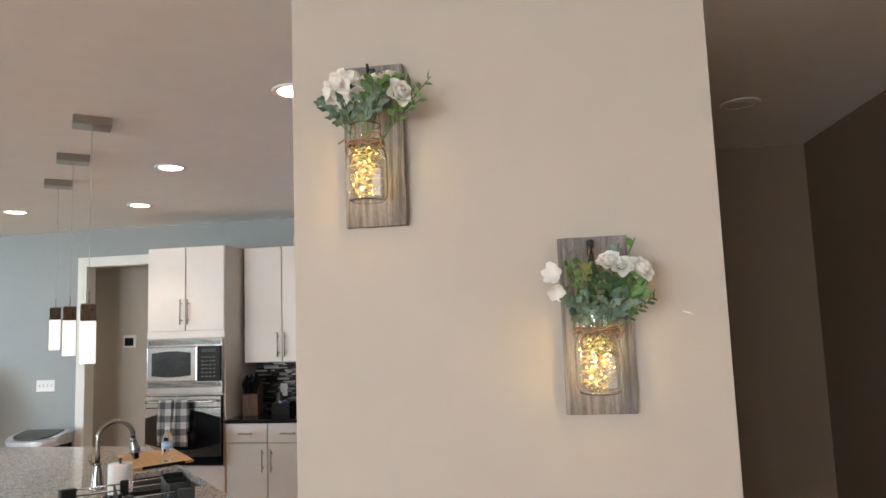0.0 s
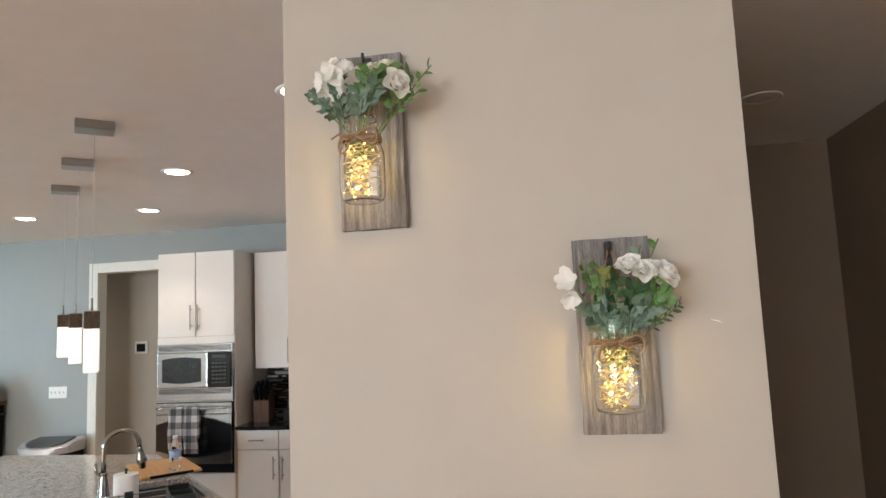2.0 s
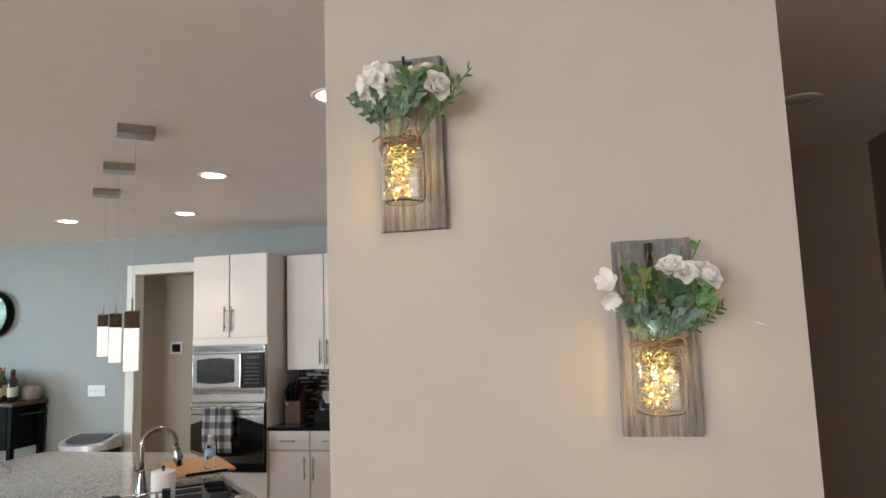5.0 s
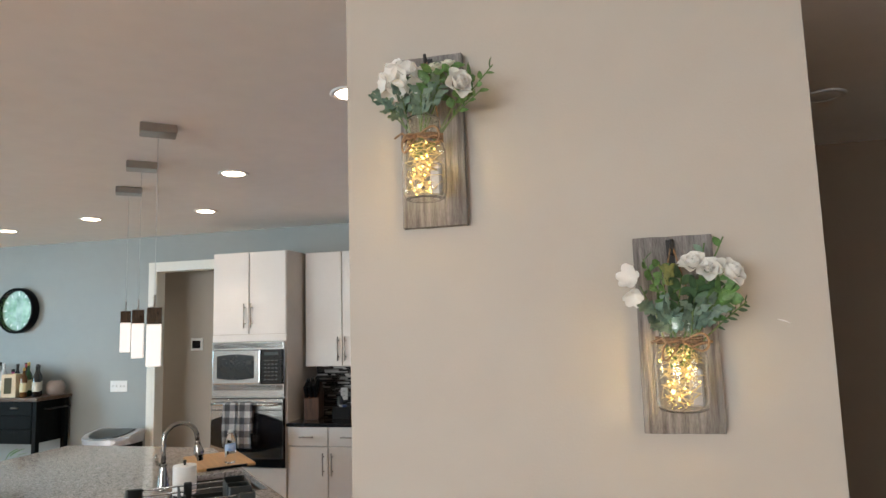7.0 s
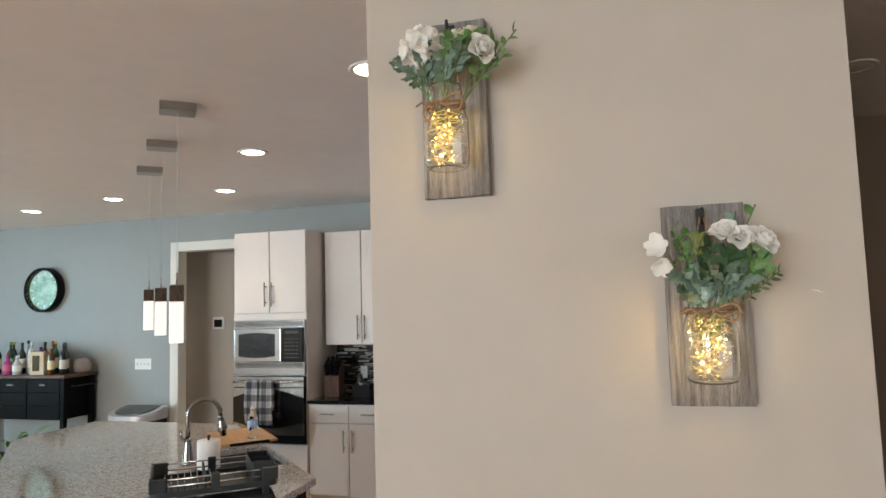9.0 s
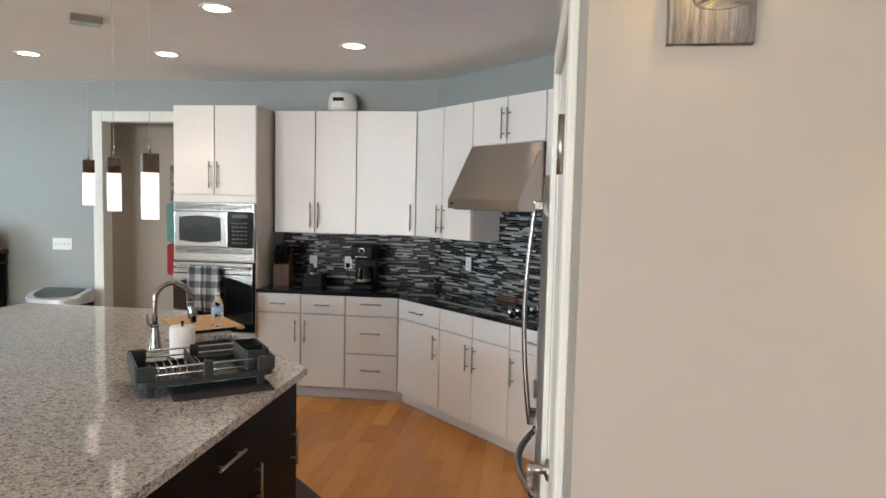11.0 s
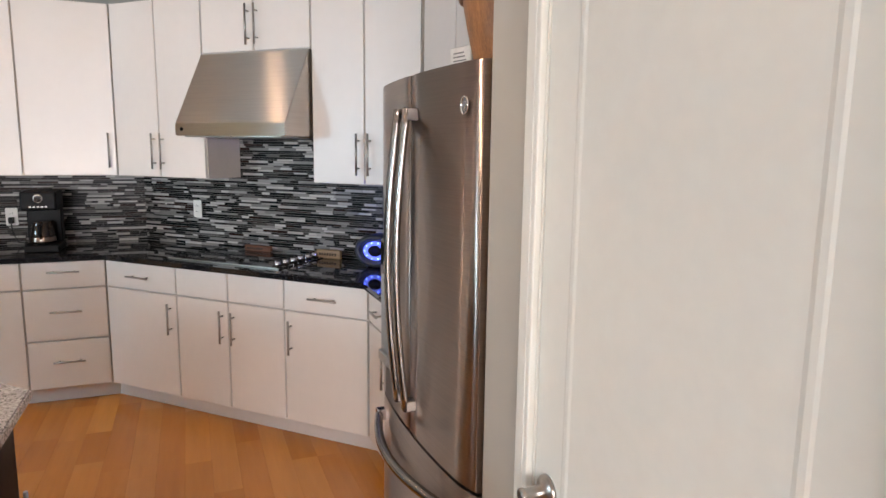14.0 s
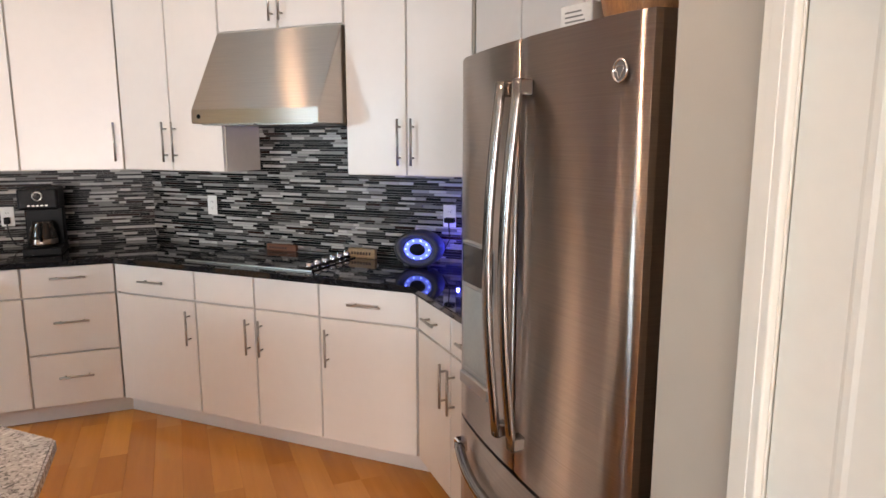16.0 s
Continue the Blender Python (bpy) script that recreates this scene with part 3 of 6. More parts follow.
for k in range(2):
    part("grease_filter", bx((0.05 + k * 0.34, 0.06, 1.622), (0.37 + k * 0.34, 0.50, 1.6295), 0.002), NICKEL, hood)

# cooktop with five knobs
ck = thing("cooktop", DIAG @ pose(0.44, 0.07, 0.9165), "black glass cooktop with a row of chrome knobs", "cooktop")
part("glass_top", bx((0, 0, 0), (0.80, 0.44, 0.006), 0.003), BLACKG, ck)
bm = bmesh.new()
for lo, hi in (((0, -0.003, 0), (0.80, 0, 0.008)), ((0, 0.44, 0), (0.80, 0.443, 0.008))):
    box(bm, lo, hi, 0.001)
part("steel_edge", bm, NICKEL, ck)
for k in range(6):
    p = pose(0.752, 0.055 + k * 0.070, 0.0065)
    kb = part("knob", lathe(bmesh.new(), [(0.021, 0), (0.021, 0.012), (0.018, 0.026), (0.012, 0.028)], 20), CHROME, ck, "chrome burner knob", p)
    part("grip", bx((-0.004, -0.019, 0.0275), (0.004, 0.019, 0.034), 0.001), CHROME, kb)
RING = mat("cooktop_ring_print", (0.09, 0.09, 0.095), 0.2)
for x, y, r in ((0.17, 0.12, 0.075), (0.17, 0.32, 0.09), (0.50, 0.13, 0.09), (0.50, 0.33, 0.075)):
    bm = lathe(bmesh.new(), [(r - 0.003, 0.0), (r, 0.0), (r, 0.0006), (r - 0.003, 0.0006), (r - 0.003, 0.0)], 40, closed=True)
    part("burner_ring", bm, RING, ck, "", pose(x, y, 0.0062))

# refrigerator
fr = thing("refrigerator", pose(-0.507, 4.030, 0, 0, 0, -90), "stainless steel french-door refrigerator with a bottom freezer", "refrigerator")
FW = 0.836
part("case", bx((0.004, 0.035, 0.03), (FW - 0.004, 0.72, 1.755), 0.004), mat("dark_grey_case", (0.03, 0.03, 0.032), 0.45), fr, "dark grey cabinet sides")


def bow(x):
    return -0.034 - 0.032 * (1 - abs((x - FW / 2) / (FW / 2)) ** 2.2)


def bowed(x0, x1, z0, z1, back=0.03, n=12):
    pts = [(x0 + (x1 - x0) * i / n, bow(x0 + (x1 - x0) * i / n)) for i in range(n + 1)]
    r = 0.012
    if x0 < 0.01:
        pts = [(x0, pts[0][1] + 0.02), (x0 + 0.004, pts[0][1] + 0.006)] + [p for p in pts if p[0] > x0 + 0.015]
    if x1 > FW - 0.01:
        pts = [p for p in pts if p[0] < x1 - 0.015] + [(x1 - 0.004, pts[-1][1] + 0.006), (x1, pts[-1][1] + 0.02)]
    bm = prism(pts + [(x1, back), (x0, back)], z0, z1, 0.004)
    for f in bm.faces:
        f.smooth = abs(f.normal.z) < 0.5 and f.normal.y < -0.3
    return bm


ld = part("door", bowed(0.003, FW / 2 - 0.003, 0.715, 1.778), STEEL, fr)
rd = part("door", bowed(FW / 2 + 0.003, FW - 0.003, 0.715, 1.778), STEEL, fr)
fz = part("freezer_drawer", bowed(0.003, FW - 0.003, 0.07, 0.705), STEEL, fr)
part("base_grille", bx((0.02, 0.0, 0.0), (FW - 0.02, 0.6, 0.065), 0.002), BLACKP, fr)
for x, d in ((FW / 2 - 0.042, ld), (FW / 2 + 0.042, rd)):
    pts = [(x, bow(x) - 0.028 - 0.032 * math.sin(math.pi * i / 20), 0.80 + 0.885 * i / 20) for i in range(21)]
    bm = bmesh.new()
    rings = []
    for px, py, pz in pts:
        rings.append([bm.verts.new((px + a * 0.016, py + b * 0.009, pz)) for a, b in ((-1, 0.6), (-0.7, 1), (0.7, 1), (1, 0.6), (1, -0.5), (0.6, -1), (-0.6, -1), (-1, -0.5))])
    for a, b in zip(rings, rings[1:]):
        for k in range(8):
            f = bm.faces.new((a[k], a[(k + 1) % 8], b[(k + 1) % 8], b[k]))
            f.smooth = True
    bm.faces.new(rings[0][::-1])
    bm.faces.new(rings[-1])
    bmesh.ops.recalc_face_normals(bm, faces=bm.faces)
    hd = part("handle", bm, HANDLE, d, "long curved stainless handle")
    for z in (0.80, 1.65):
        part("bracket", bx((x - 0.017, bow(x) - 0.034, z), (x + 0.017, bow(x) + 0.002, z + 0.035), 0.004), HANDLE, d, "bright handle bracket")
pts = [(0.08 + 0.68 * i / 20, bow(0.08 + 0.68 * i / 20) - 0.022 - 0.045 * math.sin(math.pi * i / 20), 0.635) for i in range(21)]
bm = tube(bmesh.new(), pts, 0.015, 12)
part("handle", bm, HANDLE, fz, "curved stainless freezer handle")
for x in (0.08, 0.76):
    part("bracket", bx((x - 0.018, bow(x) - 0.032, 0.615), (x + 0.018, bow(x) + 0.002, 0.655), 0.004), CHROME, fz)
# water dispenser in the far door
dx0, dx1 = 0.09, 0.30
dy = bow(0.20)
dis = part("dispenser", bx((dx0, dy - 0.006, 0.84), (dx1, dy + 0.01, 1.27), 0.004), mat("silver_plastic", (0.42, 0.43, 0.44), 0.3, 0.6), ld, "recessed water and ice dispenser")
part("control_panel", bx((dx0 + 0.01, dy - 0.01, 1.15), (dx1 - 0.01, dy - 0.005, 1.26), 0.002), BLACKG, dis)
part("recess", bx((dx0 + 0.02, dy - 0.0085, 0.90), (dx1 - 0.02, dy - 0.005, 1.14), 0.002), mat("pale_grey_recess", (0.30, 0.33, 0.33), 0.4), dis)
part("drip_tray", bx((dx0 + 0.015, dy - 0.02, 0.85), (dx1 - 0.015, dy - 0.005, 0.885), 0.003), mat("silver_plastic", (0.42, 0.43, 0.44), 0.3, 0.6), dis)
bdg = part("logo_badge", lathe(bmesh.new(), [(0.0215, 0.0), (0.0225, 0.003), (0.0205, 0.005), (0.018, 0.003), (0.018, 0.0)], 32, pose(0.762, bow(0.762) - 0.001, 1.676, 90), closed=True), CHROME, rd, "round chrome badge ring")
part("badge_plate", lathe(bmesh.new(), [(0.0178, 0.0), (0.0178, 0.002)], 28, pose(0.762, bow(0.762) - 0.001, 1.676, 90)), mat("grey_badge_plate", (0.22, 0.22, 0.23), 0.3, 0.8), bdg)
part("badge_scroll", tube(bmesh.new(), [(0.762 + 0.010 * math.cos(a) * (1 + 0.25 * math.sin(3 * a)), bow(0.762) - 0.004, 1.676 + 0.010 * math.sin(a) * (1 + 0.25 * math.sin(3 * a))) for a in [i * 6.2832 / 24 for i in range(25)]], 0.0013, 6), CHROME, bdg)
for x in (0.05, FW - 0.05):
    part("hinge_cover", bx((x - 0.03, 0.01, 1.756), (x + 0.03, 0.07, 1.782), 0.004), BLACKP, fr)

# ---------- pantry door ----------
casing("trim_pantry", pose(-0.55, 2.895, 0, 0, 0, -90), 0.70, 2.04, 0.075, 0.12, "white painted casing around the pantry door", 0.052)
pd = thing("door_1", pose(-0.55, 2.892, 0.008, 0, 0, -90), "closed white two-panel pantry door", "door", kind="structure")
LW, LH = 0.694, 2.028


def arch(x0, x1, z0, z1, rise, inset):
    x0, x1, z0, z1 = x0 + inset, x1 - inset, z0 + inset, z1 - inset
    k = 14
    top = [(x1 - (x1 - x0) * i / k, z1 + rise * (0.5 - 0.5 * math.cos(2 * math.pi * i / k))) for i in range(k + 1)]
    return [(x0, z0), (x1, z0)] + top


leaf = bmesh.new()
box(leaf, (0, 0.004, 0), (LW, 0.038, LH), 0.001)
lf = part("leaf", leaf, TRIMW, pd)


def raised(x0, x1, z0, z1, rise):
    """A raised field inside a sunk moulding, standing on the leaf face."""
    bm = bmesh.new()
    prof = ((0.0, 0.004), (0.006, 0.0026), (0.016, 0.0022), (0.024, 0.0038), (0.034, 0.0038), (0.075, 0.0028))
    loops = []
    for inset, y in prof:
        loops.append([bm.verts.new((x, y, z)) for x, z in arch(x0, x1, z0, z1, rise, inset)])
    for a, b in zip(loops, loops[1:]):
        k = len(a)
        for i in range(k):
            bm.faces.new((a[i], a[(i + 1) % k], b[(i + 1) % k], b[i]))
    bm.faces.new(loops[-1])
    bmesh.ops.recalc_face_normals(bm, faces=bm.faces)
    return bm


part("upper_panel", raised(0.095, LW - 0.095, 0.79, 1.83, 0.06), TRIMW, lf)
part("lower_panel", raised(0.095, LW - 0.095, 0.19, 0.66, 0.0), TRIMW, lf)
kn = part("door_handle", lathe(bmesh.new(), [(0.032, 0.0), (0.032, 0.004), (0.027, 0.010), (0.014, 0.013), (0.012, 0.05), (0.014, 0.052), (0.014, 0.06), (0.008, 0.063)], 24, pose(0.050, 0.004, 0.908, 90)), NICKEL, pd, "satin nickel lever handle")
lv = tube(bmesh.new(), [(0.050 + 0.012 * i, -0.05, 0.908 - 0.010 * math.sin(i * 0.75) - 0.002 * i) for i in range(9)], 0.008, 10, [1.3, 1.2, 1.1, 1, 0.95, 0.9, 0.9, 0.9, 0.7])
part("lever", lv, NICKEL, kn)
for z in (0.20, 1.0, 1.722):
    h = part("hinge", bx((LW - 0.012, 0.0, z), (LW + 0.008, 0.0038, z + 0.10), 0.0005), NICKEL, pd, "satin nickel butt hinge")
    part("pin", tube(bmesh.new(), [(LW + 0.0035, -0.021, z - 0.003), (LW + 0.0035, -0.021, z + 0.103)], 0.0072, 12), NICKEL, h)

# ---------- island ----------
isl_poly = [(-2.17, 2.42), (-1.66, 2.42), (-1.60, 2.48), (-1.60, 3.80), (-2.88, 5.08), (-4.06, 5.08), (-4.10, 5.04), (-4.10, 4.35)]


def inset_poly(poly, d):
    out, k = [], len(poly)
    for i in range(k):
        p0, p1, p2 = Vector(poly[i - 1]), Vector(poly[i]), Vector(poly[(i + 1) % k])
        a, b = (p1 - p0).normalized(), (p2 - p1).normalized()
        na, nb = Vector((-a.y, a.x)), Vector((-b.y, b.x))
        s = (na + nb) / (1 + na.dot(nb))
        out.append(tuple(p1 + s * d))
    return out


SA, SB = Vector((-0.7071, 0.7071)), Vector((0.7071, 0.7071))
SC = Vector((-2.20, 4.12))
sink_hole = [tuple(SC + SA * a + SB * b) for a, b in ((-0.28, -0.18), (-0.28, 0.18), (0.28, 0.18), (0.28, -0.18))]
it = thing("kitchen_island", pose(0, 0, 0), "angular island of dark cabinets below a granite top", "island")
itop = solid("island_top", prism(isl_poly, 0.878, 0.910, 0.005), GRANITE, "polished speckled grey granite island top", "countertop")
cb = bpy.data.meshes.new("hole")
hb = prism(sink_hole, 0.7, 1.0)
hb.to_mesh(cb)
hb.free()
hole = new("hole", cb)
bo = itop.modifiers.new("sink_opening", "BOOLEAN")
bo.object, bo.operation, bo.solver = hole, "DIFFERENCE", "EXACT"
cut = bpy.data.meshes.new_from_object(itop.evaluated_get(bpy.context.evaluated_depsgraph_get()))
itop.modifiers.clear()
itop.data = cut
bpy.data.objects.remove(hole)
base = inset_poly(isl_poly, 0.045)
bm = prism(base, 0.10, 0.877)
part("body", bm, BLACKW, it)
part("plinth", prism(inset_poly(isl_poly, 0.12), 0.0, 0.0995), BLACKW, it)
# fronts on the side that faces the refrigerator
IF = pose(-1.645 + 0.0195 - 0.02, 2.50, 0, 0, 0, 90)


def ifront(name, x0, x1, z0, z1, handle):
    ob = part(name, bx((x0 + 0.005, 0, z0 + 0.005), (x1 - 0.005, 0.0185, z1 - 0.005), 0.003), ESPRESSO, it, "", IF)
    if handle:
        pull(ob, (handle[0], 0, handle[1]), handle[2], handle[3])


for x0, x1, side in ((0.02, 0.30, 0), (0.30, 0.875, 1), (0.875, 1.26, 0)):
    ifront("drawer", x0, x1, 0.66, 0.872, ((x0 + x1) / 2, 0.765, 0.2, False) if side else None)
    ifront("door", x0, x1, 0.11, 0.66, (x1 - 0.05, 0.58, 0.16, True))
IE = pose(-1.64 + 0.0195 - 0.02, 3.80, 0, 0, 0, 135)
for k in range(3):
    ob = part("door", bx((0.06 + k * 0.55, 0, 0.113), (0.60 + k * 0.55, 0.0185, 0.87), 0.002), ESPRESSO, it, "", IE)
    pull(ob, (0.55 + k * 0.55, 0, 0.62), 0.16)

# ---------- lamps ----------
can_at = [(-2.43, 4.59), (-3.39, 5.70), (-4.50, 5.64), (-5.68, 5.88), (-1.15, 3.474), (-1.88, 5.505)]


def downlight(x, y, lit):
    t = thing("recessed_light", pose(x, y, CZ), "lit round recessed ceiling light with white trim" if lit else "unlit round recessed hallway ceiling light", "ceiling light", "recessed ceiling lights")
    part("trim_ring", lathe(bmesh.new(), [(0.095, 0.0), (0.097, -0.004), (0.088, -0.008), (0.074, -0.006), (0.072, -0.001), (0.095, 0.0)], 36, closed=True), WHITEP, t)
    part("lens", lathe(bmesh.new(), [(0.0725, -0.0012), (0.0725, -0.0045), (0.03, -0.0055)], 32), LAMPG if lit else WHITEP, t)
    if lit:
        la = new("downlight_beam", bpy.data.lights.new("downlight_beam", "SPOT"))
        la.data.energy, la.data.color, la.data.spot_size, la.data.spot_blend, la.data.shadow_soft_size = CAN_W, WARM, radians(90), 0.45, 0.06
        la.matrix_world = pose(x, y, CZ - 0.03)


CAN_W = 38
for x, y in can_at:
    downlight(x, y, True)
downlight(0.93, 4.21, False)

CAPG = mat("brown_smoked_glass", (0.10, 0.055, 0.028), 0.08, var=0.35, scale=14, coat=0.6, stretch=(1, 1, 0.2))
for x, y, z in ((-2.229, 3.593, 1.572), (-2.789, 4.168, 1.588), (-3.34, 4.722, 1.606)):
    pend = thing("pendant_light", pose(x, y, CZ, 0, 0, 40), "lit pendant with frosted glass and a brown cap", "pendant light", "pendant lights over the island")
    z -= CZ
    part("canopy", bx((-0.085, -0.06, -0.045), (0.085, 0.06, -0.001), 0.004), NICKEL, pend, "rectangular brushed nickel canopy")
    part("cord", tube(bmesh.new(), [(0, 0, -0.045), (0, 0, z + 0.34)], 0.0013, 6), mat("grey_cable", (0.5, 0.5, 0.5), 0.5), pend)
    part("stem", tube(bmesh.new(), [(0, 0, z + 0.34), (0, 0, z + 0.279)], 0.005, 10), NICKEL, pend)
    cap = part("cap", bx((-0.0325, -0.0325, z + 0.199), (0.0325, 0.0325, z + 0.28), 0.002), CAPG, pend, "brown smoked glass cap")
    part("cap_rim", bx((-0.0332, -0.0332, z + 0.277), (0.0332, 0.0332, z + 0.2815), 0.001), NICKEL, cap)
    part("shade", bx((-0.032, -0.032, z), (0.032, 0.032, z + 0.1985), 0.003), PENDG, pend, "glowing frosted glass shade")

# ---------- mosaic backsplash ----------
GLASSDARK = by_piece("black_glass_strips", [(0.004, 0.004, 0.005), (0.008, 0.008, 0.008), (0.005, 0.005, 0.005), (0.012, 0.010, 0.010), (0.004, 0.005, 0.005), (0.05, 0.048, 0.046), (0.022, 0.010, 0.008), (0.006, 0.006, 0.007)], 0.25, island=True, spec=0.06)
GLASSPALE = by_piece("grey_and_white_strips", [(0.29, 0.285, 0.28), (0.44, 0.43, 0.42), (0.19, 0.188, 0.184), (0.36, 0.35, 0.34), (0.11, 0.107, 0.104), (0.47, 0.46, 0.45), (0.23, 0.225, 0.22)], 0.25, island=True, spec=0.10)


def mosaic(m, length, z0, z1, seed, label):
    """Strips of glass and stone, each with its own edges, on a grey bed. Local x along the wall, front towards -y."""
    rnd = random.Random(seed)
    t = thing("backsplash", m, label, "backsplash", kind="structure")
    part("grout", bx((0, -0.004, z0), (length, -0.0005, z1), 0), mat("grey_grout", (0.22, 0.216, 0.21), 0.8, var=0.1, scale=30), t)
    vs, fs, dark = [], [], []
    g, row = 0.0018, 0
    z = z0 + 0.001
    while z < z1 - 0.008:
        h = min((0.0162, 0.0102, 0.0132)[row % 3], z1 - z)
        row += 1
        x = -rnd.random() * 0.1
        while x < length:
            w = rnd.choice((0.04, 0.06, 0.085, 0.1, 0.12, 0.15))
            a, b = max(x, 0) + g / 2, min(x + w, length) - g / 2
            if b - a > 0.006:
                y = -0.0075 - rnd.random() * 0.0012
                k, c = len(vs), 0.0008
                vs += [(a, -0.004, z), (b, -0.004, z), (b, -0.004, z + h - g), (a, -0.004, z + h - g), (a + c, y, z + c), (b - c, y, z + c), (b - c, y, z + h - g - c), (a + c, y, z + h - g - c)]
                dark.append(rnd.random() < (0.78, 0.48, 0.66)[row % 3])
                fs += [(k + 4, k + 5, k + 6, k + 7), (k, k + 1, k + 5, k + 4), (k + 1, k + 2, k + 6, k + 5), (k + 2, k + 3, k + 7, k + 6), (k + 3, k, k + 4, k + 7)]
            x += w
        z += h
    me = bpy.data.meshes.new("mosaic_strips")
    me.from_pydata(vs, [], fs)
    me.materials.append(GLASSPALE)
    me.materials.append(GLASSDARK)
    for i, p in enumerate(me.polygons):
        p.material_index = int(dark[i // 5])
    ob = new("mosaic_strips", me)
    ob.parent = t
    ob["kind"] = "stuff"
    return t


mosaic(pose(-2.884, WY, 0), 1.424, 0.917, 1.376, 5, "black grey and white glass strip mosaic backsplash")
mosaic(pose(-1.46, WY, 0, 0, 0, -45), 2.404, 0.917, 1.64, 6, "black grey and white glass strip mosaic backsplash")
mosaic(pose(0.24, 5.10, 0, 0, 0, -90), 0.97, 0.917, 1.376, 7, "black grey and white glass strip mosaic backsplash")


# ---------- jar sconces on the accent wall ----------
BARN = mat("weathered_grey_barn_wood", (0.30, 0.285, 0.275), 0.8, var=0.2, scale=5, stretch=(26, 26, 1.0), bump=0.9, bscale=14, colour2=(0.085, 0.077, 0.072))
TWINE = mat("jute_twine", (0.36, 0.225, 0.125), 0.85, var=0.25, scale=300, bump=0.5, bscale=700)
IRON = mat("black_iron", (0.012, 0.012, 0.012), 0.5, var=0.2, scale=60)


def thin(name, colour, through_share):
    """Thin cloth petals that let part of the light through."""
    m = mat(name, colour, 0.7, var=0.03, scale=50)
    n, l = m.node_tree.nodes, m.node_tree.links
    tr = n.new("ShaderNodeBsdfTranslucent")
    tr.inputs[0].default_value = (*colour, 1)
    mx = n.new("ShaderNodeMixShader")
    mx.inputs[0].default_value = through_share
    l.new(n["Principled BSDF"].outputs[0], mx.inputs[1])
    l.new(tr.outputs[0], mx.inputs[2])
    l.new(mx.outputs[0], n["Material Output"].inputs[0])
    return m


PETAL = thin("white_silk_petal", (0.96, 0.95, 0.91), 0.3)
CREAM = thin("cream_silk_petal", (0.88, 0.85, 0.72), 0.2)
LEAFG = mat("green_silk_leaf", (0.12, 0.24, 0.07), 0.5, var=0.3, scale=90, bump=0.3, bscale=200)
LEAFB = mat("blue_green_silk_leaf", (0.155, 0.24, 0.18), 0.55, var=0.25, scale=90, bump=0.3, bscale=200)
LEAFD = mat("dark_green_leaf", (0.055, 0.12, 0.05), 0.5, var=0.3, scale=80)
STEMG = mat("green_stem", (0.12, 0.20, 0.06), 0.6, var=0.2, scale=60)
FAIRY = emit("fairy_light", (1.0, 0.62, 0.14), 60)
WIRE = mat("copper_wire", (0.95, 0.78, 0.42), 0.35, 0.5)
JARG = glass("jar_glass", (1.0, 0.985, 0.93), 0.06, 1.36)


def frame_to(p, d, roll=0.0):
    """A matrix at p whose z points along d."""
    return Matrix.Translation(p) @ Vector(d).normalized().to_track_quat("Z", "Y").to_matrix().to_4x4() @ pose(0, 0, 0, 0, 0, roll)


def petal(bm, m, ln, wd, curl, cup=0.3, nu=5, nv=4, tip=0.0):
    """A curved petal from the origin out along +x, lifting towards +z."""
    rows = []
    for i in range(nu + 1):
        u = i / nu
        w = wd * math.sin(math.pi * min(1, 0.12 + 0.80 * u)) ** 0.7 * (1 - tip * u * u)
        row = []
        for j in range(nv + 1):
            v = j / nv * 2 - 1
            a = curl * u
            x = ln * (math.sin(a) / curl if abs(curl) > 0.01 else u)
            z = ln * ((1 - math.cos(a)) / curl if abs(curl) > 0.01 else 0) + cup * w * v * v * 0.5
            row.append(bm.verts.new(m @ Vector((x, w * v * 0.5, z))))
        rows.append(row)
    for a, b in zip(rows, rows[1:]):
        for j in range(nv):
            f = bm.faces.new((a[j], a[j + 1], b[j + 1], b[j]))
            f.smooth = True
    return bm


def floret(bm, m, r, n, rnd, wide=1.05, lift=-18):
    for k in range(n):
        petal(bm, m @ pose(0, 0, 0, 0, lift + rnd.uniform(-12, 12), 360 / n * k + rnd.uniform(-10, 10)), r, r * wide, 0.5, 0.35)
    return bm


def rose(bm, m, r, rnd):
    """Nested whorls of petals, tight inside and open outside."""
    for ring, (cnt, tilt, ln, wd) in enumerate(((3, -86, 1.0, 0.9), (4, -82, 1.05, 1.15), (5, -72, 1.08, 1.3), (5, -58, 1.1, 1.4), (5, -34, 1.05, 1.45))):
        for k in range(cnt):
            mm = m @ pose(0, 0, 0, 0, 0, 360 / cnt * k + ring * 31 + rnd.uniform(-8, 8)) @ pose(r * 0.13 * ring, 0, 0, 0, tilt + rnd.uniform(-5, 5), 0)
            petal(bm, mm, r * ln, r * wd, (0.55, 0.45, 0.25, -0.25, -0.35)[ring], 0.55)
    return bm


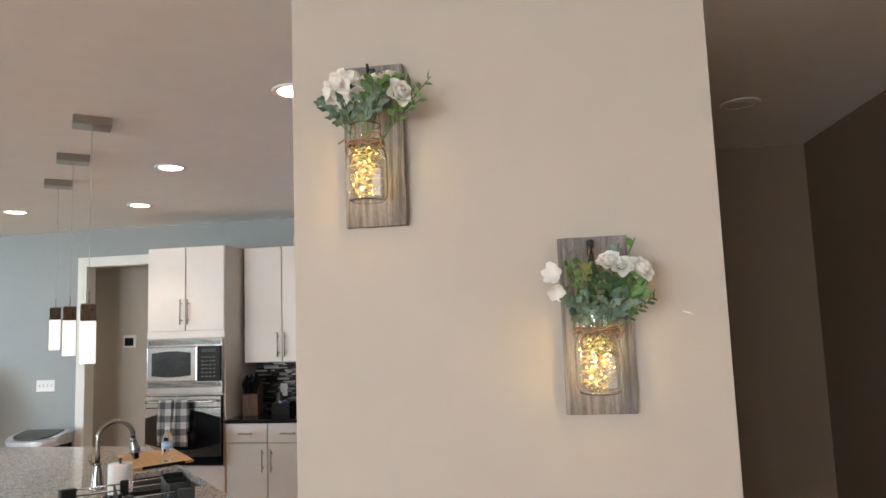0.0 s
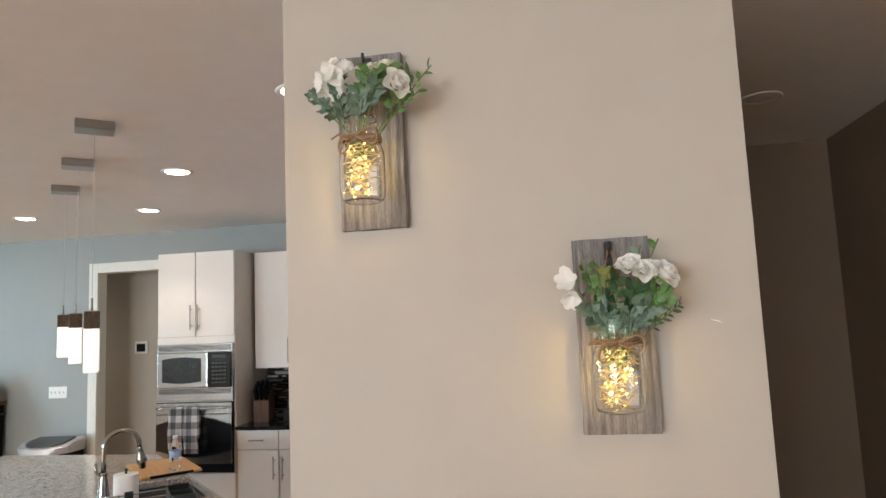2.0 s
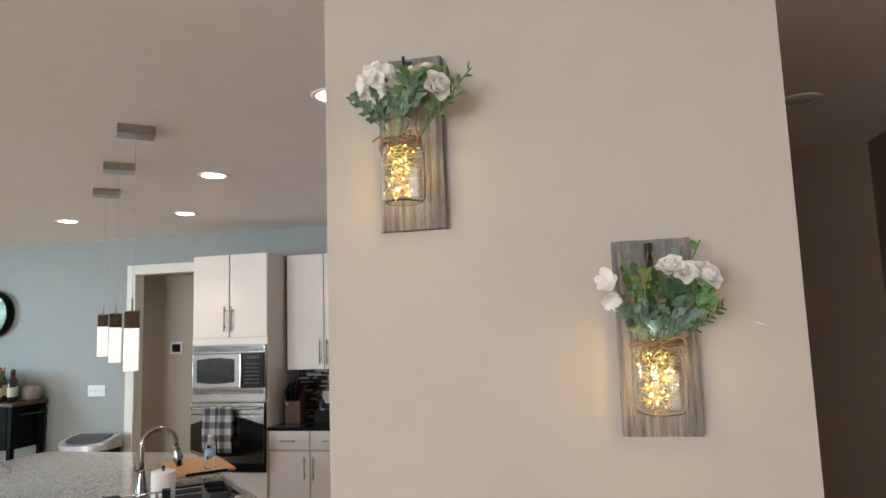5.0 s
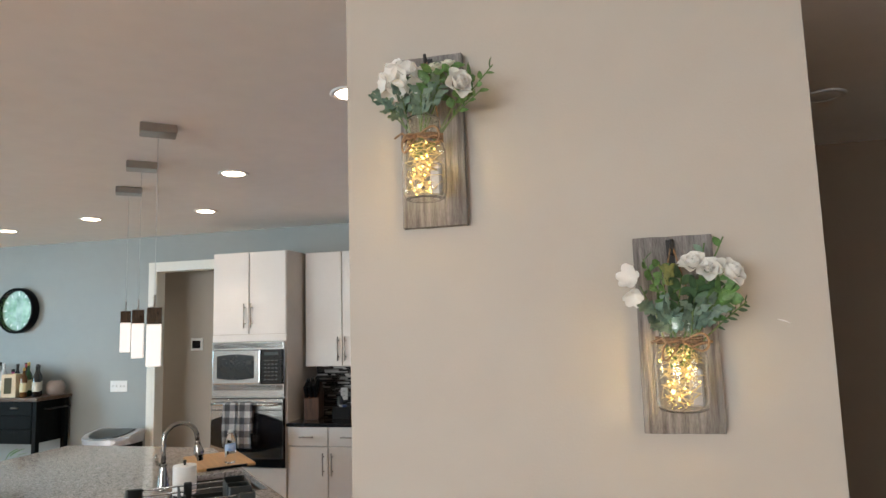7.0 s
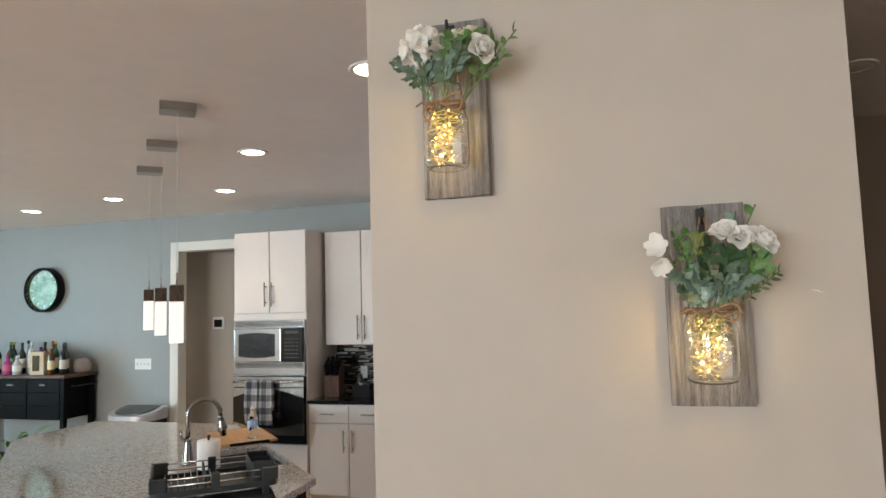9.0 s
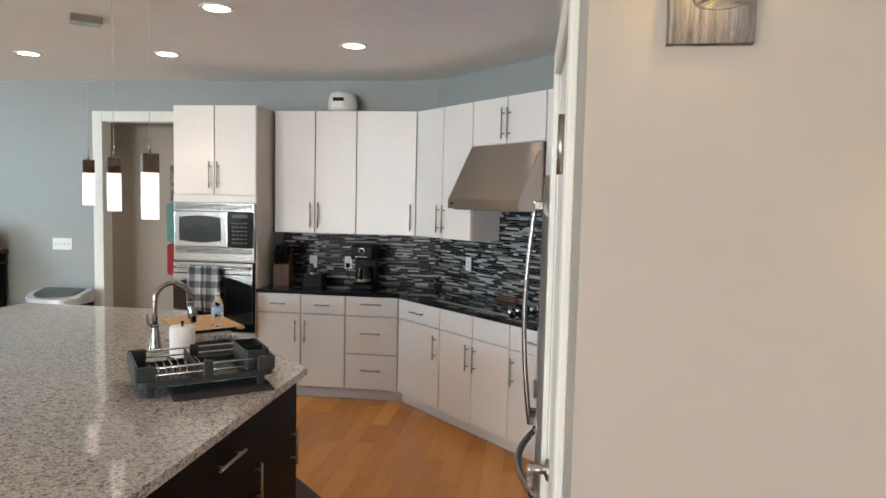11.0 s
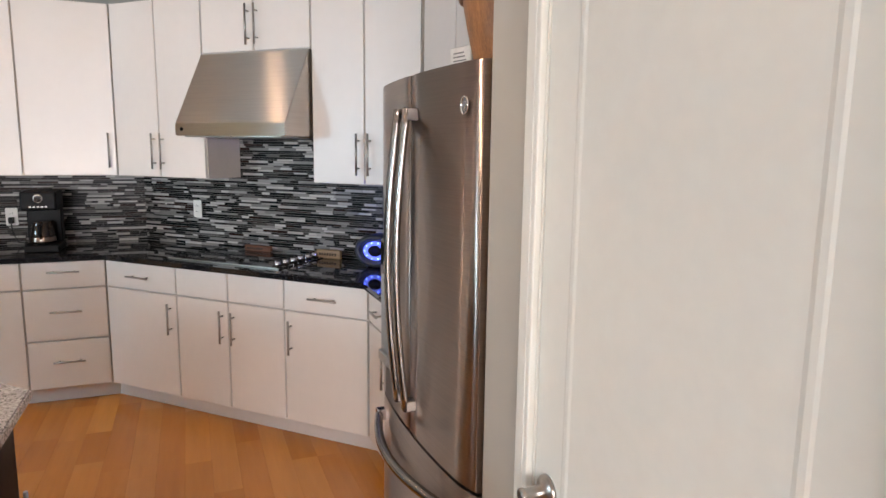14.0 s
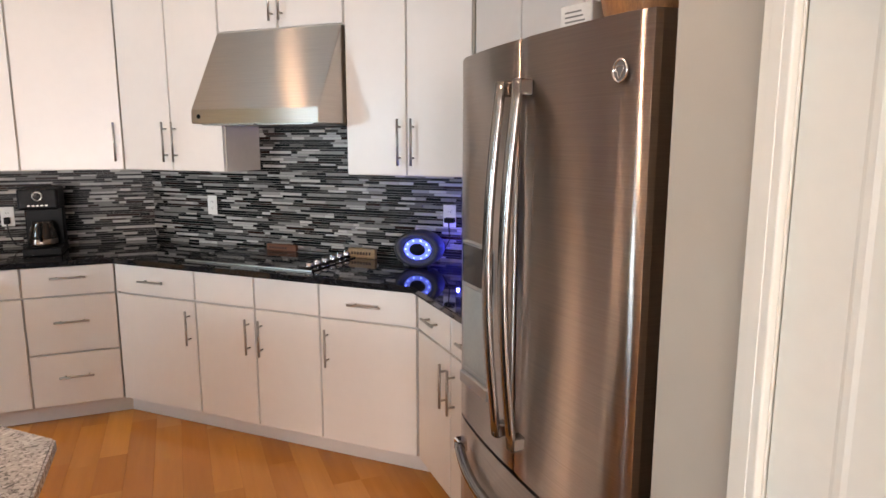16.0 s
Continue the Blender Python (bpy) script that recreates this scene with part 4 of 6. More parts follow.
def leaf(bm, m, ln, wd, lobes=0, bend=0.5):
    """A leaf along +x: a folded blade, lobed where asked."""
    nu = 16 if lobes else 6
    spine, left, right = [], [], []
    for i in range(nu + 1):
        u = i / nu
        w = wd * 0.5 * math.sin(math.pi * (0.06 + 0.94 * u)) ** 0.8
        if lobes:
            w *= 0.42 + 0.58 * abs(math.cos(math.pi * lobes * u))
        z = -bend * ln * u * u * 0.5
        spine.append(bm.verts.new(m @ Vector((ln * u, 0, z - 0.06 * wd))))
        left.append(bm.verts.new(m @ Vector((ln * u, w, z + 0.10 * w))))
        right.append(bm.verts.new(m @ Vector((ln * u, -w, z + 0.10 * w))))
    for i in range(nu):
        for a, b in ((spine, left), (right, spine)):
            f = bm.faces.new((a[i], a[i + 1], b[i + 1], b[i]))
            f.smooth = True
    return bm


def sprig(parent, root, tip, n, ln, wd, material, rnd, label, lobes=0, sag=0.25):
    """A stem from root to tip with leaves along its outer part."""
    root, tip = Vector(root), Vector(tip)
    pts = [root.lerp(tip, i / 6) + Vector((0, -0.006, 0.02)) * sag * math.sin(math.pi * i / 6) for i in range(7)]
    st = part("stem", tube(bmesh.new(), pts, 0.0011, 5), STEMG, parent)
    d = (tip - root).normalized()
    n = max(2, round(n * 1.1))
    for i in range(n):
        t = 0.52 + 0.48 * (i + 0.5) / n
        p = root.lerp(tip, t) + Vector((0, -0.006, 0.02)) * sag * math.sin(math.pi * t)
        s = 1 if i % 2 else -1
        side = Vector((d.z, 0, -d.x)) * s
        way = d * 0.7 + side * rnd.uniform(0.6, 1.1) + Vector((0, -rnd.uniform(0.0, 0.7), rnd.uniform(-0.2, 0.3)))
        mm = Matrix.Translation(p) @ way.to_track_quat("X", "Z").to_matrix().to_4x4() @ pose(0, 0, 0, rnd.uniform(40, 110), 0, 0)
        part("leaf", leaf(bmesh.new(), mm, ln * rnd.uniform(0.65, 1.1), wd * rnd.uniform(0.6, 1.0), lobes, rnd.uniform(0.2, 0.9)), material, st, label)
    return st


def sconce(x0, x1, z0, z1, jx, jz, hook_x):
    """A board on the wall face, with a hook and a jar of string lights hung in front of it."""
    t = thing("wall_sconce", pose((x0 + x1) / 2, 1.95, (z0 + z1) / 2), "weathered grey board wall sconce with a lit mason jar", "sconce", "jar wall sconces")
    o = Vector(((x0 + x1) / 2, 1.95, (z0 + z1) / 2))
    w, h = x1 - x0, z1 - z0
    bm = bmesh.new()
    box(bm, (-w / 2, -0.02, -h / 2), (w / 2, -0.0005, h / 2), 0)
    bmesh.ops.subdivide_edges(bm, edges=bm.edges[:], cuts=9, use_grid_fill=True)
    for v in bm.verts:
        k = noise.noise(v.co * 30) * 0.0012
        v.co.x += k * (1 if abs(abs(v.co.x) - w / 2) < 1e-4 else 0)
        v.co.z += noise.noise(v.co * 40 + Vector((5, 1, 3))) * 0.0015 * (1 if abs(abs(v.co.z) - h / 2) < 1e-4 else 0)
        if v.co.y < -0.015 and (abs(abs(v.co.x) - w / 2) < 0.002 or abs(abs(v.co.z) - h / 2) < 0.002):
            v.co.y += 0.0025
    part("board", bm, BARN, t, "weathered grey barn wood board")
    hx, hz = hook_x - o.x, h / 2
    hk = bx((hx - 0.006, -0.0225, hz - 0.065), (hx + 0.006, -0.0202, hz - 0.006), 0.0005)
    tube(hk, [(hx, -0.022, hz - 0.028), (hx, -0.040, hz - 0.028), (hx, -0.048, hz - 0.016), (hx, -0.050, hz - 0.008)], 0.0032, 8, [1, 1, 1, 0.8])
    part("hook", hk, IRON, t, "small black iron hook")
    c = Vector((jx, 1.884, jz)) - o
    R, K = 0.0365, 1.13
    prof = [(0.026, 0.0), (0.0325, 0.002), (R - 0.001, 0.008), (R, 0.016), (R, 0.064), (0.0352, 0.072), (0.0312, 0.082), (0.0285, 0.090), (0.0265, 0.098), (0.0285, 0.101), (0.0265, 0.105), (0.0285, 0.110), (0.0268, 0.114), (0.0275, 0.119)]
    prof = [(r, z * K) for r, z in prof]
    inner = [(r - 0.0024, max(z, 0.0035)) for r, z in reversed(prof)]
    bm = lathe(bmesh.new(), prof + inner, 40, pose(*c))
    jar = part("jar", bm, JARG, t, "clear glass mason jar")
    jar.visible_shadow = False
    # wire and bulbs
    rnd = random.Random(int(jx * 1000))
    pts = []
    for i in range(220):
        a = i * 0.62 + rnd.uniform(-0.3, 0.3)
        r = rnd.uniform(0.006, 0.0315)
        pts.append(c + Vector((r * math.cos(a), r * math.sin(a), 0.008 + 0.080 * i / 220 + rnd.uniform(-0.006, 0.014))))
    wr = part("string_light_wire", tube(bmesh.new(), pts, 0.0006, 5), WIRE, t, "fine copper wire")
    for i in range(1, 220, 6):
        p = pts[i]
        bm = bmesh.new()
        bmesh.ops.create_icosphere(bm, subdivisions=1, radius=0.0016, matrix=Matrix.Translation(p))
        part("bulb", bm, FAIRY, wr, "tiny glowing warm bulb")
    for dx, dy, dz in ((-0.012, 0.010, 0.026), (0.012, 0.008, 0.060), (-0.012, 0.004, 0.084)):
        glow = new("string_glow", bpy.data.lights.new("string_glow", "POINT"))
        glow.data.energy, glow.data.color, glow.data.shadow_soft_size = 0.30, (1.0, 0.66, 0.22), 0.003
        glow.matrix_world = Matrix.Translation(o + c + Vector((dx, dy, dz)))
    part("battery_pack", bx(c + Vector((0.010, -0.006, 0.006)), c + Vector((0.028, 0.012, 0.060)), 0.003), mat("silver_wrap", (0.42, 0.40, 0.41), 0.3, 0.3), t, "small silver battery holder")
    # twine round the neck, with a bow and a hanging loop
    bm = bmesh.new()
    for k in range(3):
        tube(bm, [c + Vector((0.0312 * math.cos(a), 0.0312 * math.sin(a), 0.097 + 0.003 * k + 0.001 * math.sin(2 * a + k))) for a in [i * 6.2832 / 28 for i in range(29)]], 0.0017, 6)
    for s in (-1, 1):
        loop = [c + Vector((s * (0.002 + 0.029 * math.sin(a / 2) * (1 + 0.15 * s)), -0.0345 - 0.003 * math.sin(a), 0.099 - (0.010 - 0.008 * s) * math.sin(a / 2) + 0.012 * math.sin(a))) for a in [i * 6.2832 / 18 for i in range(19)]]
        tube(bm, loop, 0.0017, 6)
        tube(bm, [c + Vector((0, -0.034, 0.099)), c + Vector((s * 0.012, -0.037, 0.092)), c + Vector((s * 0.026, -0.034, 0.100 - 0.004 * s)), c + Vector((s * 0.040, -0.029, 0.098))], 0.0019, 6)
    for s in (-1, 1):
        tube(bm, [c + Vector((s * 0.029, 0, 0.118)), c + Vector((s * 0.022, 0.008, 0.146)), Vector((hx, -0.045, hz - 0.020)) + Vector((s * 0.002, 0, 0))], 0.0012, 6)
    part("twine", bm, TWINE, t, "jute twine tied in a bow")
    return t


sconce(-0.4445, -0.334, 1.893, 2.190, -0.391, 1.929, -0.390)
sconce(-0.0715, 0.0430, 1.5575, 1.853, -0.0185, 1.597, -0.018)

# bouquet of the higher sconce
rnd = random.Random(4)
b1 = thing("flower_bouquet", pose(0, 0, 0), "white artificial flowers with ivy leaves in the jar", "flowers", "artificial bouquets")
neck = Vector((-0.397, 1.887, 2.052))
fl = part("hydrangea", bmesh.new(), PETAL, b1, "white hydrangea cluster")
bm = bmesh.new()
for k in range(9):
    a, e = k * 2.4, 0.1 + 1.15 * (k / 9) ** 0.6
    d = Vector((math.sin(e) * math.cos(a), -math.cos(e), math.sin(e) * math.sin(a)))
    p = Vector((-0.424, 1.872, 2.126)) + Vector((d.x * 0.027, d.y * 0.016, d.z * 0.024))
    floret(bm, frame_to(p, d, rnd.uniform(0, 90)), 0.0205, 4, rnd)
bm.to_mesh(fl.data)
bm.free()
for p, r, mt, d in (((-0.324, 1.866, 2.111), 0.019, PETAL, (0.75, -0.7, 0.15)), ((-0.372, 1.895, 2.150), 0.016, CREAM, (0.1, -0.6, 1)), ((-0.350, 1.90, 2.158), 0.012, CREAM, (0.1, -0.5, 1)), ((-0.398, 1.90, 2.150), 0.014, CREAM, (-0.2, -0.6, 1))):
    part("rose", rose(bmesh.new(), frame_to(Vector(p), d) @ pose(0, 0, -r * 0.4), r, rnd), mt, b1, "white silk rose")
for tip, n, ln, wd, mt, lb, lab in (
    ((-0.468, 1.872, 2.109), 6, 0.020, 0.014, LEAFB, 2, "blue-green ivy leaf"), ((-0.455, 1.865, 2.114), 6, 0.026, 0.020, LEAFB, 2, "blue-green ivy leaf"),
    ((-0.420, 1.858, 2.104), 6, 0.028, 0.022, LEAFB, 2, "blue-green ivy leaf"), ((-0.385, 1.855, 2.099), 6, 0.028, 0.022, LEAFB, 2, "blue-green ivy leaf"),
    ((-0.355, 1.860, 2.114), 6, 0.028, 0.022, LEAFB, 2, "blue-green ivy leaf"), ((-0.370, 1.870, 2.140), 6, 0.030, 0.018, LEAFG, 0, "green leaf"),
    ((-0.340, 1.885, 2.150), 7, 0.024, 0.019, LEAFG, 0, "green leaf"), ((-0.305, 1.885, 2.130), 6, 0.022, 0.018, LEAFG, 0, "green leaf"),
    ((-0.272, 1.880, 2.140), 6, 0.016, 0.010, LEAFG, 0, "small green leaf"), ((-0.290, 1.875, 2.100), 5, 0.016, 0.010, LEAFG, 0, "small green leaf"),
    ((-0.462, 1.885, 2.140), 5, 0.018, 0.011, LEAFD, 0, "dark leaf"), ((-0.400, 1.880, 2.125), 6, 0.030, 0.017, LEAFD, 0, "dark leaf"), ((-0.385, 1.890, 2.150), 4, 0.030, 0.014, LEAFD, 0, "dark leaf")):
    sprig(b1, neck + Vector((rnd.uniform(-0.012, 0.012), 0, -0.05)), tip, n, ln, wd, mt, rnd, lab, lb)

# bouquet of the lower sconce
rnd = random.Random(9)
b2 = thing("flower_bouquet", pose(0, 0, 0), "white artificial roses with mixed green leaves in the jar", "flowers", "artificial bouquets")
neck = Vector((-0.0195, 1.887, 1.708))
for p, r, d in (((0.006, 1.868, 1.807), 0.0155, (-0.2, -0.7, 0.8)), ((0.026, 1.866, 1.797), 0.013, (0.0, -1, 0.3)), ((0.054, 1.862, 1.791), 0.0175, (0.7, -0.7, 0.6))):
    part("rose", rose(bmesh.new(), frame_to(Vector(p), d) @ pose(0, 0, -r * 0.4), r, rnd), PETAL, b2, "white silk rose")
bm = bmesh.new()
floret(bm, frame_to(Vector((-0.079, 1.868, 1.787)), (-0.4, -0.9, 0.3)), 0.025, 6, rnd, 0.72, -30)
floret(bm, frame_to(Vector((-0.077, 1.868, 1.765)), (-0.2, -0.9, -0.5)), 0.022, 6, rnd, 0.72, -35)
part("freesia", bm, PETAL, b2, "white freesia blossom")
bm = bmesh.new()
for k in range(6):
    petal(bm, Matrix.Translation((-0.028, 1.868, 1.775)) @ pose(0, 0, 0, 0, -78, 60 * k), 0.034, 0.016, -0.5, 0.6)
part("bud", bm, mat("olive_bud", (0.20, 0.22, 0.07), 0.6, var=0.2, scale=60), b2, "closed olive green bud")
bm = bmesh.new()
for k in range(5):
    petal(bm, frame_to(Vector((0.055, 1.866, 1.786)), (-0.5, 0.8, -0.5)) @ pose(0, 0, 0, 0, -20, 72 * k), 0.022, 0.011, 0.6, 0.3, tip=0.8)
part("sepals", bm, LEAFG, b2, "green sepals of the rose")
for tip, n, ln, wd, mt, lb, lab in (
    ((-0.052, 1.868, 1.748), 6, 0.034, 0.024, LEAFB, 3, "grey-green dusty miller leaf"), ((-0.030, 1.858, 1.738), 6, 0.034, 0.024, LEAFB, 3, "grey-green dusty miller leaf"),
    ((0.000, 1.855, 1.740), 6, 0.032, 0.022, LEAFB, 3, "grey-green dusty miller leaf"), ((0.030, 1.860, 1.748), 6, 0.030, 0.022, LEAFB, 3, "grey-green dusty miller leaf"),
    ((-0.055, 1.875, 1.800), 7, 0.018, 0.012, LEAFG, 0, "small green leaf"), ((-0.062, 1.872, 1.815), 7, 0.016, 0.010, LEAFG, 0, "small green leaf"),
    ((-0.040, 1.868, 1.810), 6, 0.020, 0.013, LEAFG, 0, "small green leaf"), ((0.045, 1.865, 1.772), 7, 0.024, 0.022, LEAFG, 0, "round green leaf"),
    ((0.058, 1.868, 1.762), 6, 0.022, 0.020, LEAFG, 0, "round green leaf"), ((0.050, 1.880, 1.842), 3, 0.022, 0.016, LEAFG, 0, "green leaf"),
    ((0.010, 1.870, 1.775), 6, 0.030, 0.022, LEAFD, 0, "dark green leaf"), ((-0.010, 1.875, 1.790), 6, 0.028, 0.020, LEAFD, 0, "dark green leaf"),
    ((0.030, 1.875, 1.785), 6, 0.028, 0.022, LEAFD, 0, "dark green leaf"), ((0.072, 1.866, 1.748), 12, 0.013, 0.006, LEAFD, 0, "fern frond leaflet"),
    ((-0.068, 1.872, 1.776), 2, 0.012, 0.008, LEAFD, 0, "dark green leaf"), ((0.025, 1.885, 1.835), 3, 0.022, 0.014, LEAFB, 0, "grey-green leaf")):
    sprig(b2, neck + Vector((rnd.uniform(-0.012, 0.012), 0, -0.05)), tip, n, ln, wd, mt, rnd, lab, lb)

solid("wall_scuff", tube(bmesh.new(), [(0.128, 1.9498, 1.7225), (0.137, 1.9494, 1.720), (0.145, 1.9498, 1.716)], 0.0011, 5, [0.4, 1, 0.4]), WHITEP, "small white paint scuff on the beige wall", "wall mark", kind="structure")

# ---------- on the island ----------
def along(a, b, z):
    """A point by its run along the island's long axis and across it, from the sink's middle."""
    p = SC + SA * a + SB * b
    return (p.x, p.y, z)


sk = thing("sink", pose(SC.x, SC.y, 0.877, 0, 0, 135), "undermount stainless steel sink in the island", "sink")
bm = bmesh.new()
for lo, hi in (((-0.29, -0.19, -0.20), (0.29, 0.19, -0.196)), ((-0.29, -0.19, -0.196), (-0.286, 0.19, 0)), ((0.286, -0.19, -0.196), (0.29, 0.19, 0)), ((-0.286, -0.19, -0.196), (0.286, -0.186, 0)), ((-0.286, 0.186, -0.196), (0.286, 0.19, 0))):
    box(bm, lo, hi, 0.001)
part("basin", bm, STEEL, sk)
part("drain", lathe(bmesh.new(), [(0.045, -0.1955), (0.045, -0.193), (0.03, -0.194)], 24), CHROME, sk)

FAUC = mat("brushed_nickel_faucet", (0.36, 0.345, 0.32), 0.2, 1.0, var=0.06, scale=20)
fx = thing("faucet", pose(-2.432, 3.949, 0.91, 0, 0, 45), "brushed nickel gooseneck kitchen faucet", "faucet")
part("base", lathe(bmesh.new(), [(0.034, 0), (0.034, 0.006), (0.031, 0.012), (0.029, 0.03), (0.026, 0.06), (0.021, 0.095), (0.0165, 0.118), (0.0165, 0.122), (0.0205, 0.126), (0.0205, 0.131), (0.015, 0.135)], 28), FAUC, fx)
arc = [(0, 0, 0.13), (0, 0, 0.19), (0, 0, 0.245)] + [(0.084 - 0.084 * math.cos(a), 0, 0.25 + 0.084 * math.sin(a)) for a in [i * math.pi / 16 for i in range(1, 16)]] + [(0.168, 0, 0.235)]
part("spout", tube(bmesh.new(), arc, 0.0125, 16), FAUC, fx)
part("spray_head", lathe(bmesh.new(), [(0.0125, 0.0), (0.0155, -0.004), (0.0155, -0.010), (0.014, -0.014), (0.018, -0.03), (0.0245, -0.055), (0.0265, -0.072), (0.024, -0.084), (0.018, -0.09), (0.017, -0.108), (0.0135, -0.111)], 28, pose(0.168, 0, 0.237, 0, -9, 0)), FAUC, fx, "bell-shaped pull-down spray head")
part("lever", tube(bmesh.new(), [(-0.014, 0, 0.128), (-0.028, 0, 0.133), (-0.034, 0, 0.15), (-0.036, 0, 0.185)], 0.0065, 10, [1.3, 1.2, 1.0, 0.8]), FAUC, fx)

PAPER = mat("white_paper_towel", (0.82, 0.81, 0.79), 0.95, var=0.02, scale=40, bump=0.5, bscale=250)
pt = thing("paper_towel_roll", pose(-2.235, 3.855, 0.911), "white paper towel roll on an upright holder", "paper towels")
part("holder_base", lathe(bmesh.new(), [(0.07, 0), (0.07, 0.006), (0.06, 0.01)], 28), IRON, pt)
part("roll", lathe(bmesh.new(), [(0.02, 0.0105), (0.056, 0.0105), (0.057, 0.02), (0.057, 0.145), (0.056, 0.15), (0.02, 0.15)], 36), PAPER, pt)
part("post", lathe(bmesh.new(), [(0.006, 0.01), (0.006, 0.165), (0.008, 0.166), (0.009, 0.172), (0.004, 0.176)], 16), IRON, pt)

BOARDM = mat("maple_board", (0.50, 0.28, 0.11), 0.45, var=0.12, scale=4, stretch=(1, 14, 14), bump=0.05, bscale=30)
cb2 = thing("cutting_board", pose(-2.54, 4.62, 0.911, 0, 0, 135), "light wooden cutting board lying on the island", "cutting board")
part("board", bx((-0.24, -0.17, 0), (0.24, 0.17, 0.018), 0.006, seg=2), BOARDM, cb2)
for s in (-1, 1):
    part("grip", bx((s * 0.2405 - 0.006, -0.12, 0.001), (s * 0.2405 + 0.006, 0.12, 0.017), 0.004), BLACKP, cb2, "dark rubber edge grip")

wb = thing("water_bottle", pose(-2.395, 4.52, 0.930), "clear plastic water bottle with a blue label", "bottle")
prof = [(0.026, 0), (0.031, 0.004), (0.032, 0.02), (0.030, 0.03), (0.032, 0.04), (0.030, 0.05), (0.032, 0.06), (0.032, 0.12), (0.030, 0.135), (0.018, 0.165), (0.0125, 0.178), (0.0125, 0.188)]
b = part("bottle", lathe(bmesh.new(), prof, 28), glass("clear_plastic", (0.97, 0.99, 1.0), 0.05, 1.25), wb)
b.visible_shadow = False
part("label_band", lathe(bmesh.new(), [(0.0325, 0.075), (0.0328, 0.076), (0.0328, 0.112), (0.0325, 0.113)], 28, closed=True), mat("blue_label", (0.12, 0.28, 0.6), 0.4, scale=40, colour2=(0.7, 0.75, 0.8)), wb, "blue printed label")
part("cap", lathe(bmesh.new(), [(0.0145, 0.182), (0.0145, 0.196), (0.013, 0.198)], 20), WHITEP, wb)

# dish rack
rk = thing("dish_rack", pose(-1.945, 3.485, 0.911, 0, 0, 38), "dark grey plastic dish rack with steel rails", "dish rack")
RL, RW = 0.26, 0.165


def ring(bm, hx, hy, z0, z1, th, r):
    """An upright rounded-rectangular wall."""
    def loop(a, b, rr):
        out = []
        for cx, cy, s in ((a - rr, b - rr, 0), (-a + rr, b - rr, 1), (-a + rr, -b + rr, 2), (a - rr, -b + rr, 3)):
            for k in range(5):
                t = (s + k / 4) * math.pi / 2
                out.append((cx + rr * math.cos(t), cy + rr * math.sin(t)))
        return out
    o, i = loop(hx, hy, r), loop(hx - th, hy - th, max(r - th, 0.002))
    vo = [[bm.verts.new((x, y, z)) for x, y in o] for z in (z0, z1)]
    vi = [[bm.verts.new((x, y, z)) for x, y in i] for z in (z0, z1)]
    n = len(o)
    for k in range(n):
        j = (k + 1) % n
        bm.faces.new((vo[0][k], vo[0][j], vo[1][j], vo[1][k]))
        bm.faces.new((vi[0][j], vi[0][k], vi[1][k], vi[1][j]))
        bm.faces.new((vo[1][k], vo[1][j], vi[1][j], vi[1][k]))
        bm.faces.new((vo[0][j], vo[0][k], vi[0][k], vi[0][j]))
    return bm


bm = ring(bmesh.new(), RL, RW, 0.045, 0.068, 0.008, 0.04)
box(bm, (-RL + 0.01, -RW + 0.01, 0.045), (RL - 0.01, RW - 0.01, 0.049), 0)
part("tray", bm, GREYP, rk)
for k in range(12):
    part("tray_rib", bx((-RL + 0.03 + k * 0.035, -RW + 0.02, 0.0492), (-RL + 0.036 + k * 0.035, RW - 0.02, 0.054), 0), GREYP, rk)
for s in (-1, 1):
    bm = bx((s * (RL - 0.006) - 0.006, -RW + 0.03, 0.066), (s * (RL - 0.006) + 0.006, RW - 0.03, 0.125), 0.005, seg=2)
    for q in (-1, 1):
        box(bm, (s * (RL - 0.035) - 0.035, q * (RW - 0.006) - 0.006, 0.066), (s * (RL - 0.035) + 0.035, q * (RW - 0.006) + 0.006, 0.125), 0.005)
    part("end_wall", bm, GREYP, rk)
for q in (-1, 1):
    part("bracket", bx((-0.018, q * (RW - 0.006) - 0.008, 0.05), (0.018, q * (RW - 0.006) + 0.008, 0.128), 0.004), GREYP, rk)
    for z in (0.088, 0.115):
        part("rail", tube(bmesh.new(), [(-RL + 0.06, q * (RW - 0.006), z), (RL - 0.06, q * (RW - 0.006), z)], 0.0042, 10), CHROME, rk, "polished steel rail")
    for sx in (-1, 1):
        part("foot", bx((sx * (RL - 0.05) - 0.014, q * (RW - 0.035) - 0.014, 0), (sx * (RL - 0.05) + 0.014, q * (RW - 0.035) + 0.014, 0.0452), 0.004), GREYP, rk)
for k in range(9):
    part("plate_wire", tube(bmesh.new(), [(-0.2 + k * 0.026, -0.11, 0.055), (-0.2 + k * 0.026, -0.11, 0.095), (-0.2 + k * 0.026, -0.06, 0.105), (-0.2 + k * 0.026, 0.02, 0.105), (-0.2 + k * 0.026, 0.02, 0.055)], 0.002, 6), CHROME, rk, "thin steel plate divider")
part("divider", bx((-0.045, -RW + 0.015, 0.05), (-0.035, RW - 0.015, 0.115), 0.004), GREYP, rk)
cad = part("cutlery_caddy", ring(ring(bmesh.new(), 0.05, 0.115, 0.05, 0.138, 0.004, 0.018), 0.046, 0.004, 0.05, 0.134, 0.0018, 0.002), GREYP, rk, "open grey cutlery caddy", pose(0.196, -0.022, 0.008))
part("caddy_floor", bx((-0.046, -0.11, 0.051), (0.046, 0.11, 0.055), 0), GREYP, cad)

